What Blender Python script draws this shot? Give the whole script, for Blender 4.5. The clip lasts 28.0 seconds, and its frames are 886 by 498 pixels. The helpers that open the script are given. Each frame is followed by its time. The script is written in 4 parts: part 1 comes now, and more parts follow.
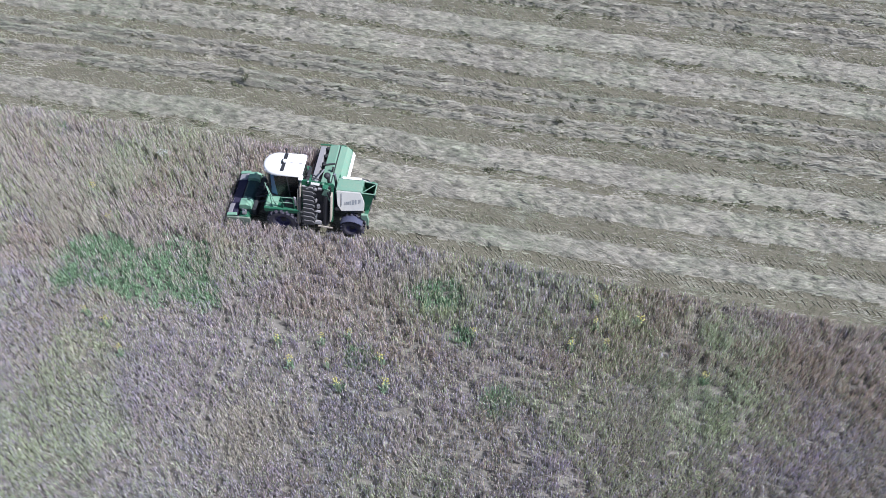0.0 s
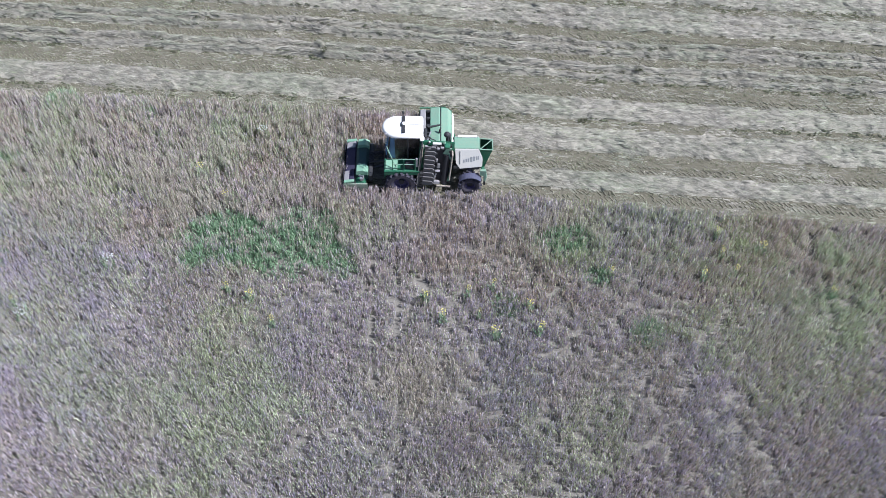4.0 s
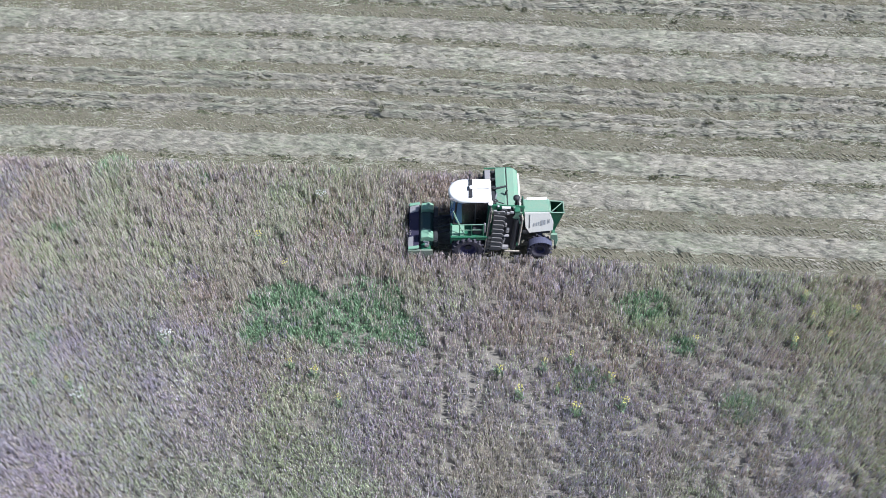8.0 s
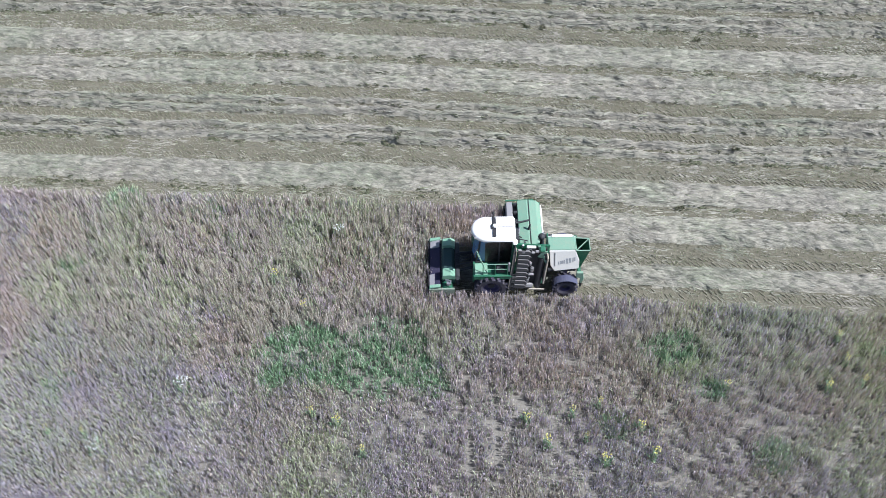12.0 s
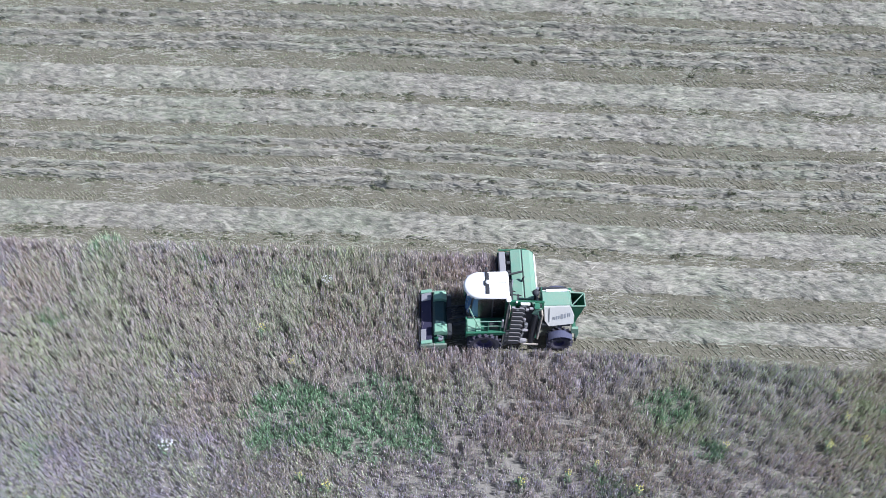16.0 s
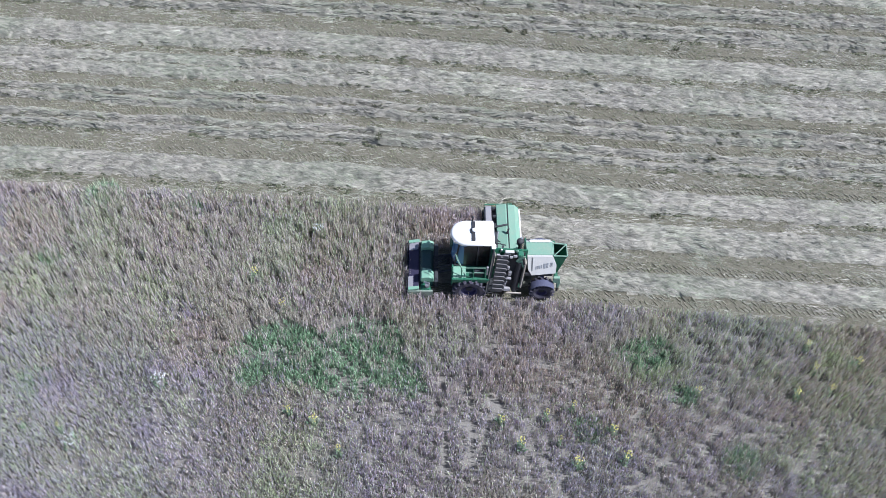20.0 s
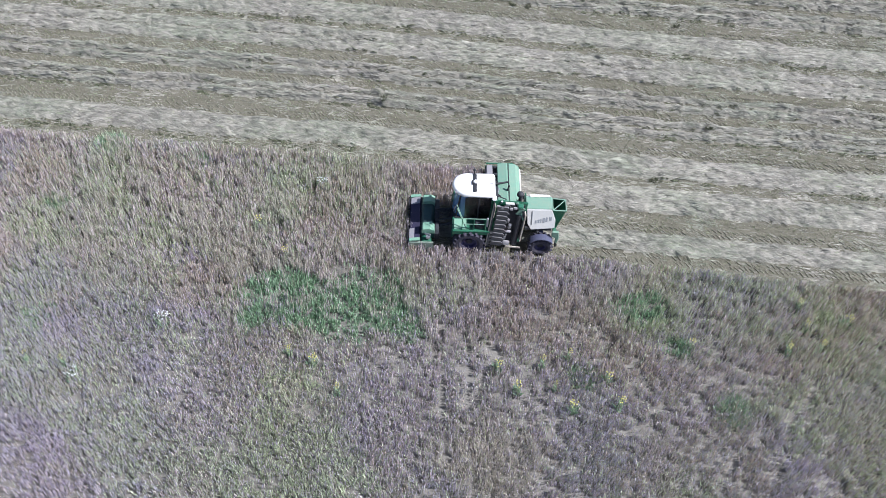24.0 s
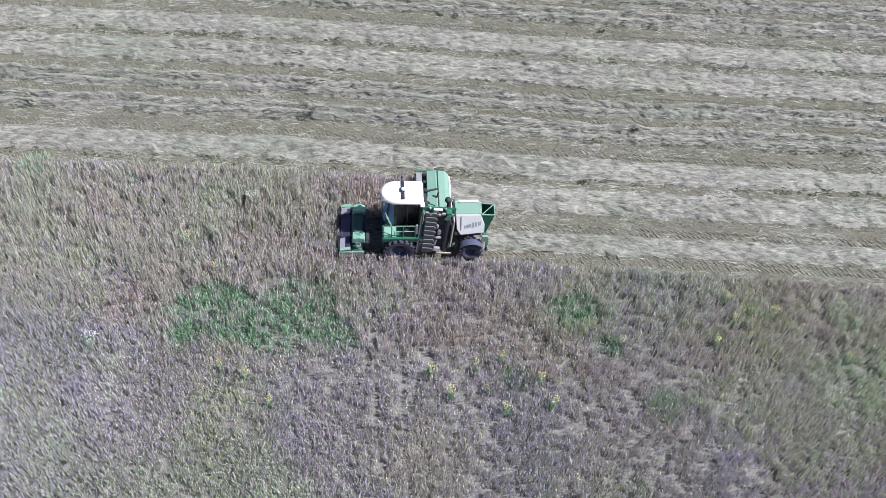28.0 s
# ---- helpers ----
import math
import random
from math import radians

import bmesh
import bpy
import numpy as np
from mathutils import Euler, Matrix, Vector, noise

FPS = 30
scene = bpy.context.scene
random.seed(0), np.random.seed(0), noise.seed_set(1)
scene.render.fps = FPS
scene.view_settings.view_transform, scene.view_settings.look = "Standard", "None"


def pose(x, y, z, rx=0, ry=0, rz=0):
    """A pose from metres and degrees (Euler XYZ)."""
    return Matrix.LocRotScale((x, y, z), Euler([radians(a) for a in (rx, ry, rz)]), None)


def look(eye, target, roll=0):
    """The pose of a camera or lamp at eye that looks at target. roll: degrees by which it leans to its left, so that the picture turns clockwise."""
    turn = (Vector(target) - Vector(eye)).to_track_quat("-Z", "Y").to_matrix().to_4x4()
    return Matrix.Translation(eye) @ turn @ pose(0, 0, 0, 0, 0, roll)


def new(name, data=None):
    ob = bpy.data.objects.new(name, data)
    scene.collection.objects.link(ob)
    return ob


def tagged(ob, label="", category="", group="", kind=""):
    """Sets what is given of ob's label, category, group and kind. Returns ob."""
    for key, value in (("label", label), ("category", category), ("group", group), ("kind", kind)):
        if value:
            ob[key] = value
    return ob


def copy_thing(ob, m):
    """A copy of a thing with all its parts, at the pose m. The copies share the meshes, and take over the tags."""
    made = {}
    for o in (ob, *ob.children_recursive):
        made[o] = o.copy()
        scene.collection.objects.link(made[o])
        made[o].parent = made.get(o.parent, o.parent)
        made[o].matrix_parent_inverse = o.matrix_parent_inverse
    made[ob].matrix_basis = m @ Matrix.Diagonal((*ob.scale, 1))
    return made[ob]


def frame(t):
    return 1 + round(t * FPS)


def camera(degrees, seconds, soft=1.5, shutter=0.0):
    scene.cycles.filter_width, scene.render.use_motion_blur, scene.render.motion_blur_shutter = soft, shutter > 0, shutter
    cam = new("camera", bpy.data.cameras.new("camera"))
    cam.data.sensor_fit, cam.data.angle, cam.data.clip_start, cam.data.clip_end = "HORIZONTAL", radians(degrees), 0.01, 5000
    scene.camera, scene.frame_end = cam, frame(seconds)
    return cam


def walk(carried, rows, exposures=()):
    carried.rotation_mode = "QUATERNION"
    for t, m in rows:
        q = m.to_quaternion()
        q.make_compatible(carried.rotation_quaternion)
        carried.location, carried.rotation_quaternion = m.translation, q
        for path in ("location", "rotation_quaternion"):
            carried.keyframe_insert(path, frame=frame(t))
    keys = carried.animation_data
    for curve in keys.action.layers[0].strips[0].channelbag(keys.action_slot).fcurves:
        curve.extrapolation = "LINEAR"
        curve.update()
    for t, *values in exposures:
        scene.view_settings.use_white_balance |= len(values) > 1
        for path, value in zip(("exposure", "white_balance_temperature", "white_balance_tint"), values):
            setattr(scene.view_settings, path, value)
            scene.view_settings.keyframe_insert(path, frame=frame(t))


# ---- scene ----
cam = camera(50, 28.0, soft=0.84)

# The drone keeps company with the mower, from behind the crop side.
PATH = [
    (0, look((14.89, -29.58, 38.56), (9.45, -6.25, 6.53), -1.84)),
    (0.5, look((13.40, -30.63, 38.72), (8.60, -7.45, 6.48), -1.46)),
    (1, look((11.97, -31.59, 38.84), (8.73, -8.45, 6.37), -1.29)),
    (1.5, look((10.44, -32.42, 38.92), (7.77, -9.38, 6.32), -0.68)),
    (2, look((8.93, -33.04, 38.94), (6.79, -9.99, 6.32), -0.07)),
    (2.5, look((7.47, -33.42, 38.91), (5.73, -10.31, 6.30), 0.29)),
    (3, look((6.12, -33.56, 38.84), (4.72, -10.32, 6.31), 0.68)),
    (3.5, look((4.95, -33.54, 38.74), (3.70, -10.14, 6.32), 0.96)),
    (4, look((4.01, -33.39, 38.63), (2.76, -9.87, 6.30), 1.13)),
    (4.5, look((3.35, -33.17, 38.52), (1.88, -9.55, 6.28), 1.21)),
    (6.5, look((1.94, -32.08, 38.08), (-0.31, -7.76, 6.41), -1.20)),
    (7, look((1.75, -31.72, 37.99), (-0.45, -7.23, 6.43), -1.57)),
    (7.5, look((1.65, -31.29, 37.91), (-0.62, -6.71, 6.43), -1.88)),
    (8, look((1.62, -30.85, 37.85), (-0.73, -6.27, 6.39), -1.81)),
    (8.5, look((1.61, -30.43, 37.82), (-0.85, -5.86, 6.36), -1.70)),
    (9, look((1.59, -30.05, 37.82), (-0.97, -5.52, 6.32), -1.52)),
    (9.5, look((1.52, -29.69, 37.85), (-1.09, -5.21, 6.32), -1.70)),
    (10, look((1.36, -29.34, 37.92), (-1.24, -4.97, 6.30), -2.30)),
    (10.5, look((1.11, -28.95, 38.06), (-1.44, -4.78, 6.29), -2.05)),
    (11, look((0.81, -28.54, 38.26), (-1.61, -4.52, 6.37), -2.01)),
    (11.5, look((0.50, -28.11, 38.48), (-1.79, -4.22, 6.48), -1.88)),
    (12, look((0.22, -27.65, 38.68), (-1.98, -3.91, 6.57), -2.01)),
    (12.5, look((0.00, -27.19, 38.85), (-2.17, -3.62, 6.61), -2.22)),
    (14.5, look((-0.37, -25.37, 39.40), (-2.39, -2.13, 6.90), -1.51)),
    (15, look((-0.37, -24.97, 39.51), (-2.28, -1.72, 7.01), -1.17)),
    (15.5, look((-0.32, -24.64, 39.60), (-2.07, -1.35, 7.12), -0.98)),
    (16, look((-0.25, -24.44, 39.67), (-1.82, -1.09, 7.22), -1.01)),
    (16.5, look((-0.18, -24.38, 39.72), (-1.57, -1.05, 7.26), -0.63)),
    (17, look((-0.15, -24.50, 39.76), (-1.40, -1.18, 7.29), -0.53)),
    (17.5, look((-0.14, -24.77, 39.78), (-1.27, -1.43, 7.32), -0.39)),
    (18, look((-0.12, -25.18, 39.75), (-1.18, -1.81, 7.30), 0.07)),
    (18.5, look((-0.09, -25.69, 39.66), (-1.12, -2.27, 7.25), 0.36)),
    (19, look((-0.08, -26.28, 39.55), (-1.09, -2.80, 7.18), 0.66)),
    (19.5, look((-0.07, -26.92, 39.43), (-1.12, -3.37, 7.11), 1.07)),
    (20, look((-0.08, -27.59, 39.30), (-1.13, -3.99, 7.03), 1.50)),
    (20.5, look((-0.08, -28.25, 39.17), (-1.14, -4.65, 6.89), 1.87)),
    (21, look((-0.08, -28.84, 39.00), (-1.16, -5.25, 6.72), 2.44)),
    (21.5, look((-0.09, -29.31, 38.80), (-1.23, -5.63, 6.58), 2.87)),
    (23.5, look((-0.11, -30.66, 37.99), (-1.16, -6.42, 6.19), 3.62)),
    (24, look((-0.09, -30.91, 37.84), (-1.00, -6.49, 6.17), 3.33)),
    (24.5, look((-0.00, -31.08, 37.74), (-0.82, -6.50, 6.19), 3.17)),
    (25, look((0.14, -31.19, 37.68), (-0.58, -6.51, 6.21), 3.33)),
    (25.5, look((0.34, -31.27, 37.66), (-0.26, -6.49, 6.27), 3.69)),
    (26, look((0.56, -31.31, 37.66), (0.12, -6.47, 6.31), 4.20)),
    (26.5, look((0.76, -31.33, 37.66), (0.50, -6.43, 6.35), 4.23)),
    (27, look((0.95, -31.33, 37.66), (0.97, -6.38, 6.40), 4.23)),
    (27.5, look((1.13, -31.32, 37.67), (1.52, -6.34, 6.44), 4.33)),
    (28, look((1.29, -31.30, 37.69), (2.09, -6.22, 6.54), 4.16)),
]
walk(cam, PATH, exposures=((0.0, 0.63, 5650, 13), (3.0, 0.72, 5650, 13), (8.0, 0.78, 5700, 10), (12.0, 0.80, 5700, 10), (15.0, 0.80, 5500, 13), (21.0, 0.76, 5500, 13), (24.0, 0.77, 5650, 13), (28.0, 0.82, 5650, 14)))

# ---- world and sun ----
SUN_EL, SUN_AZ = radians(49.5), radians(-5)          # azimuth counted from +x towards +y
world = bpy.data.worlds.new("world")
scene.world = world
world.use_nodes = True
wn = world.node_tree.nodes
sky = wn.new("ShaderNodeTexSky")
sky.sky_type, sky.sun_disc = "NISHITA", False
sky.sun_elevation, sky.sun_rotation = SUN_EL, radians(90) - SUN_AZ
sky.dust_density = 2.0
wn["Background"].inputs["Strength"].default_value = 0.065
world.node_tree.links.new(sky.outputs[0], wn["Background"].inputs[0])
sun_data = bpy.data.lights.new("sun", "SUN")
sun_data.energy, sun_data.angle, sun_data.color = 5.0, radians(0.55), (1.0, 0.965, 0.92)
sun = new("sun", sun_data)
sun_dir = Vector((math.cos(SUN_AZ) * math.cos(SUN_EL), math.sin(SUN_AZ) * math.cos(SUN_EL), math.sin(SUN_EL)))
sun.matrix_world = look(tuple(sun_dir * 60), (0, 0, 0))


# ---- materials ----
def material(name):
    m = bpy.data.materials.new(name)
    m.use_nodes = True
    t = m.node_tree
    return m, t.nodes, t.links, t.nodes["Principled BSDF"]


def ramp_node(nodes, stops):
    r = nodes.new("ShaderNodeValToRGB")
    e = r.color_ramp.elements
    e[0].position, e[0].color = stops[0][0], (*stops[0][1], 1)
    e[1].position, e[1].color = stops[-1][0], (*stops[-1][1], 1)
    for p, c in stops[1:-1]:
        e.new(p).color = (*c, 1)
    return r


def noise_node(nodes, links, scale, detail=4.0, rough=0.6, stretch=None):
    tc = nodes.new("ShaderNodeTexCoord")
    n = nodes.new("ShaderNodeTexNoise")
    n.inputs["Scale"].default_value, n.inputs["Detail"].default_value, n.inputs["Roughness"].default_value = scale, detail, rough
    if stretch:
        mp = nodes.new("ShaderNodeMapping")
        mp.inputs["Scale"].default_value = stretch
        links.new(tc.outputs["Object"], mp.inputs[0])
        links.new(mp.outputs[0], n.inputs["Vector"])
    else:
        links.new(tc.outputs["Object"], n.inputs["Vector"])
    return n


def mix_node(nodes, links, fac, a, b, mode="MIX"):
    mx = nodes.new("ShaderNodeMix")
    mx.data_type, mx.blend_type = "RGBA", mode
    if isinstance(fac, float):
        mx.inputs[0].default_value = fac
    else:
        links.new(fac, mx.inputs[0])
    links.new(a, mx.inputs[6])
    links.new(b, mx.inputs[7])
    return mx.outputs[2]


def painted(name, color, rough=0.4, metal=0.0, dirt=(0.30, 0.26, 0.20), amount=0.35, scale=3.0, bump=0.02):
    """A sheet of paint, rubber or metal with dust and scuffs at two scales."""
    m, n, l, p = material(name)
    a = noise_node(n, l, scale, 6, 0.7)
    b = noise_node(n, l, scale * 14, 3, 0.6)
    mul = n.new("ShaderNodeMath")
    mul.operation = "MULTIPLY"
    l.new(a.outputs[0], mul.inputs[0])
    l.new(b.outputs[0], mul.inputs[1])
    fac = ramp_node(n, [(0.22, (0, 0, 0)), (0.45, (amount, amount, amount))])
    l.new(mul.outputs[0], fac.inputs[0])
    base = n.new("ShaderNodeRGB")
    base.outputs[0].default_value = (*color, 1)
    dr = n.new("ShaderNodeRGB")
    dr.outputs[0].default_value = (*dirt, 1)
    l.new(mix_node(n, l, fac.outputs[0], base.outputs[0], dr.outputs[0]), p.inputs["Base Color"])
    rr = ramp_node(n, [(0.3, (rough,) * 3), (0.7, (min(1, rough + 0.3),) * 3)])
    l.new(a.outputs[0], rr.inputs[0])
    l.new(rr.outputs[0], p.inputs["Roughness"])
    p.inputs["Metallic"].default_value = metal
    if bump:
        bp = n.new("ShaderNodeBump")
        bp.inputs["Strength"].default_value, bp.inputs["Distance"].default_value = 0.3, bump
        l.new(b.outputs[0], bp.inputs["Height"])
        l.new(bp.outputs[0], p.inputs["Normal"])
    return m


def plant(name, stops, big=None, big_scale=0.12, rough=0.75, translucent=0.27, clump=7.0, along=None, spread=0.38):
    """Stems and leaves: each piece takes its own tint; broad drifts of another hue run across the field."""
    m, n, l, p = material(name)
    g = n.new("ShaderNodeNewGeometry")
    r = ramp_node(n, stops)
    l.new(g.outputs["Random Per Island"], r.inputs[0])
    out = r.outputs[0]
    if big:
        nz = noise_node(n, l, big_scale, 5, 0.65)
        f = ramp_node(n, [(0.42, (0, 0, 0)), (0.62, (0.75, 0.75, 0.75))])
        l.new(nz.outputs[0], f.inputs[0])
        c = n.new("ShaderNodeRGB")
        c.outputs[0].default_value = (*big, 1)
        soft_mix = mix_node(n, l, 0.6, out, c.outputs[0])
        out = mix_node(n, l, f.outputs[0], out, soft_mix)
    fine = noise_node(n, l, clump, 4, 0.65, along)
    fr = ramp_node(n, [(0.3, (0.99 - spread,) * 3), (0.7, (0.99 + spread,) * 3)])
    l.new(fine.outputs[0], fr.inputs[0])
    out = mix_node(n, l, 1.0, out, fr.outputs[0], "MULTIPLY")
    l.new(out, p.inputs["Base Color"])
    p.inputs["Roughness"].default_value = rough
    p.inputs["Specular IOR Level"].default_value = 0.25
    tr = n.new("ShaderNodeBsdfTranslucent")
    l.new(out, tr.inputs["Color"])
    ms = n.new("ShaderNodeMixShader")
    ms.inputs[0].default_value = translucent
    l.new(p.outputs[0], ms.inputs[1])
    l.new(tr.outputs[0], ms.inputs[2])
    l.new(ms.outputs[0], n["Material Output"].inputs["Surface"])
    return m


def earth(name, stops, scale=1.3, stretch=(0.35, 1.0, 1.0), bump=0.05):
    m, n, l, p = material(name)
    a = noise_node(n, l, scale, 8, 0.7, stretch)
    b = noise_node(n, l, scale * 9, 5, 0.7, (0.5, 1.0, 1.0))
    r = ramp_node(n, stops)
    add = n.new("ShaderNodeMath")
    add.operation = "MULTIPLY_ADD"
    add.inputs[1].default_value, add.inputs[2].default_value = 0.6, -0.05
    l.new(b.outputs[0], add.inputs[0])
    sm = n.new("ShaderNodeMath")
    sm.operation = "MULTIPLY_ADD"
    sm.inputs[1].default_value = 0.5
    l.new(a.outputs[0], sm.inputs[0])
    l.new(add.outputs[0], sm.inputs[2])
    l.new(sm.outputs[0], r.inputs[0])
    l.new(r.outputs[0], p.inputs["Base Color"])
    p.inputs["Roughness"].default_value = 0.95
    p.inputs["Specular IOR Level"].default_value = 0.15
    bp = n.new("ShaderNodeBump")
    bp.inputs["Strength"].default_value, bp.inputs["Distance"].default_value = 0.8, bump
    l.new(b.outputs[0], bp.inputs["Height"])
    l.new(bp.outputs[0], p.inputs["Normal"])
    return m


M_SOIL = earth("stubble_soil", [(0.25, (0.082, 0.075, 0.053)), (0.5, (0.125, 0.115, 0.084)), (0.75, (0.185, 0.17, 0.128))])
M_SWATH = earth("mown_straw", [(0.25, (0.19, 0.177, 0.142)), (0.5, (0.25, 0.233, 0.19)), (0.75, (0.31, 0.29, 0.24))], 1.8, (0.25, 1.0, 1.0))
M_CROPSOIL = earth("crop_floor", [(0.3, (0.15, 0.138, 0.118)), (0.7, (0.215, 0.20, 0.175))], 1.0, None)
M_STRAW = plant("straw_strands", [(0, (0.225, 0.21, 0.17)), (0.3, (0.285, 0.264, 0.22)), (0.65, (0.35, 0.324, 0.275)), (0.93, (0.43, 0.40, 0.338)), (1, (0.25, 0.275, 0.17))], (0.262, 0.297, 0.20), 0.14, clump=4.5, along=(0.28, 1.0, 1.0), spread=0.5)
M_STUB = plant("stubble_stalks", [(0, (0.14, 0.175, 0.085)), (0.5, (0.235, 0.26, 0.145)), (1, (0.34, 0.33, 0.22))])
M_CLOD = earth("tyre_clods", [(0.3, (0.17, 0.158, 0.115)), (0.7, (0.27, 0.25, 0.19))], 3.0, None, 0.02)
M_CRUMB = plant("soil_and_chaff", [(0, (0.12, 0.108, 0.08)), (0.4, (0.165, 0.15, 0.112)), (0.8, (0.23, 0.21, 0.165)), (1, (0.32, 0.295, 0.23))], translucent=0.0)
M_WEED_AND_SHADE = plant("dark_weeds_and_shade", [(0, (0.06, 0.064, 0.038)), (0.6, (0.11, 0.118, 0.07)), (1, (0.18, 0.165, 0.11))])
M_MAUVE = plant("mauve_flower_stems", [(0, (0.49, 0.41, 0.40)), (0.4, (0.55, 0.465, 0.475)), (0.75, (0.595, 0.505, 0.54)), (1, (0.64, 0.56, 0.56))], (0.52, 0.475, 0.44), 0.13)
M_VIOLET = plant("violet_flower_spikes", [(0, (0.385, 0.345, 0.415)), (0.6, (0.455, 0.40, 0.495)), (1, (0.53, 0.475, 0.57))], (0.42, 0.44, 0.44), 0.2)
M_BROWN = plant("brown_seed_heads", [(0, (0.39, 0.32, 0.255)), (0.5, (0.475, 0.395, 0.325)), (1, (0.56, 0.48, 0.41))])
M_GREEN = plant("grey_green_leaves", [(0, (0.34, 0.39, 0.25)), (0.45, (0.43, 0.48, 0.33)), (0.8, (0.51, 0.555, 0.40)), (1, (0.60, 0.62, 0.47))], (0.50, 0.54, 0.31), 0.16)
M_LUSH = plant("lush_green_leaves", [(0, (0.22, 0.33, 0.20)), (0.6, (0.29, 0.42, 0.265)), (1, (0.38, 0.50, 0.34))])
M_PALE = plant("pale_dry_grass", [(0, (0.44, 0.40, 0.32)), (0.6, (0.54, 0.50, 0.42)), (1, (0.64, 0.60, 0.53))])
M_YELLOW = plant("yellow_petals", [(0, (0.48, 0.44, 0.12)), (1, (0.62, 0.58, 0.22))])
M_WHITE = plant("white_petals", [(0, (0.52, 0.54, 0.53)), (1, (0.72, 0.73, 0.72))])

P_GREEN = painted("green_paint", (0.018, 0.112, 0.06), 0.38, amount=0.22)
# hood green, darkened to carry the shade that the cab casts on it
P_HOOD_SHADE = painted("shade_darkened_green_paint", (0.007, 0.036, 0.036), 0.5, amount=0.15)
P_LIGHTGREEN = painted("sun_bleached_green_paint", (0.145, 0.262, 0.187), 0.55, amount=0.55)
P_WHITE = painted("white_paint", (0.76, 0.745, 0.72), 0.3, amount=0.12, bump=0.0)
P_GREYWHITE = painted("greyed_white_plate", (0.25, 0.24, 0.25), 0.5, amount=0.5)
P_TAN = painted("dusty_beige_steel", (0.40, 0.35, 0.29), 0.6, amount=0.5)
P_DARK = painted("dark_steel", (0.035, 0.037, 0.042), 0.55, 0.3, amount=0.30, dirt=(0.16, 0.14, 0.11))
P_BLACK = painted("black_plastic", (0.018, 0.018, 0.022), 0.5, amount=0.25, dirt=(0.12, 0.11, 0.1))
P_STEEL = painted("worn_steel", (0.40, 0.40, 0.42), 0.35, 0.8, amount=0.4)
P_RUBBER = painted("tyre_rubber", (0.034, 0.031, 0.048), 0.8, amount=0.45, dirt=(0.15, 0.135, 0.115))
P_RIM = painted("blue_grey_rim", (0.038, 0.034, 0.095), 0.55, amount=0.3)
P_FENDER = painted("blue_grey_mudguard", (0.05, 0.053, 0.095), 0.6, amount=0.12)
P_BLADE = painted("grey_rubber_flaps", (0.12, 0.115, 0.115), 0.6, amount=0.5, dirt=(0.17, 0.16, 0.15))
P_CLOTH = painted("black_canvas", (0.02, 0.02, 0.028), 0.9, amount=0.3, dirt=(0.10, 0.09, 0.08))
P_OFFWHITE = painted("dusty_white_paint", (0.43, 0.42, 0.395), 0.4, amount=0.3, bump=0.0)
P_DUSTGREEN = painted("dust_covered_green_paint", (0.17, 0.215, 0.17), 0.6, amount=0.5)
P_MINT = painted("faded_mint_green_paint", (0.17, 0.32, 0.22), 0.5, amount=0.4)
P_NAVY = painted("dark_blue_cover", (0.024, 0.02, 0.05), 0.85, amount=0.2, dirt=(0.12, 0.11, 0.11))
P_MARK = painted("dark_grey_marking", (0.20, 0.21, 0.22), 0.5, amount=0.1, bump=0.0)


def glass(name, tint, rough=0.05, clear=0.75):
    m, n, l, p = material(name)
    p.inputs["Base Color"].default_value = (*tint, 1)
    p.inputs["Roughness"].default_value = rough
    p.inputs["Transmission Weight"].default_value = clear
    p.inputs["IOR"].default_value = 1.45
    nz = noise_node(n, l, 2.0, 4)
    rr = ramp_node(n, [(0.3, (rough,) * 3), (0.8, (rough + 0.2,) * 3)])
    l.new(nz.outputs[0], rr.inputs[0])
    l.new(rr.outputs[0], p.inputs["Roughness"])
    return m


G_CAB = glass("tinted_glass", (0.04, 0.035, 0.035), 0.12, 0.55)
# blue and low clearness stand in for the sky reflected in the windscreen
G_BLUE = glass("sky_reflection_blue_glass", (0.16, 0.28, 0.47), 0.05, 0.3)


# ---- mesh helpers ----
def part(name, bm, mat, parent=None, label=""):
    me = bpy.data.meshes.new(name)
    bmesh.ops.recalc_face_normals(bm, faces=bm.faces)
    bm.to_mesh(me)
    bm.free()
    me.materials.append(mat)
    ob = new(name, me)
    if parent:
        ob.parent = parent
    if label:
        ob["label"] = label
    return ob


def smooth(ob):
    for f in ob.data.polygons:
        f.use_smooth = True
    return ob


def box(c, s, bev=0.02, rot=None, bm=None):
    bm2 = bmesh.new()
    bmesh.ops.create_cube(bm2, size=1)
    bmesh.ops.scale(bm2, vec=s, verts=bm2.verts)
    if bev:
        bmesh.ops.bevel(bm2, geom=bm2.edges[:], offset=min(bev, 0.3 * min(s)), segments=2, affect="EDGES")
    m = Matrix.Translation(c) @ (rot.to_4x4() if rot else Matrix())
    bmesh.ops.transform(bm2, matrix=m, verts=bm2.verts)
    return joined(bm, bm2)


def joined(bm, bm2):
    if bm is None:
        return bm2
    me = bpy.data.meshes.new("tmp")
    bm2.to_mesh(me)
    bm2.free()
    bm.from_mesh(me)
    bpy.data.meshes.remove(me)
    return bm


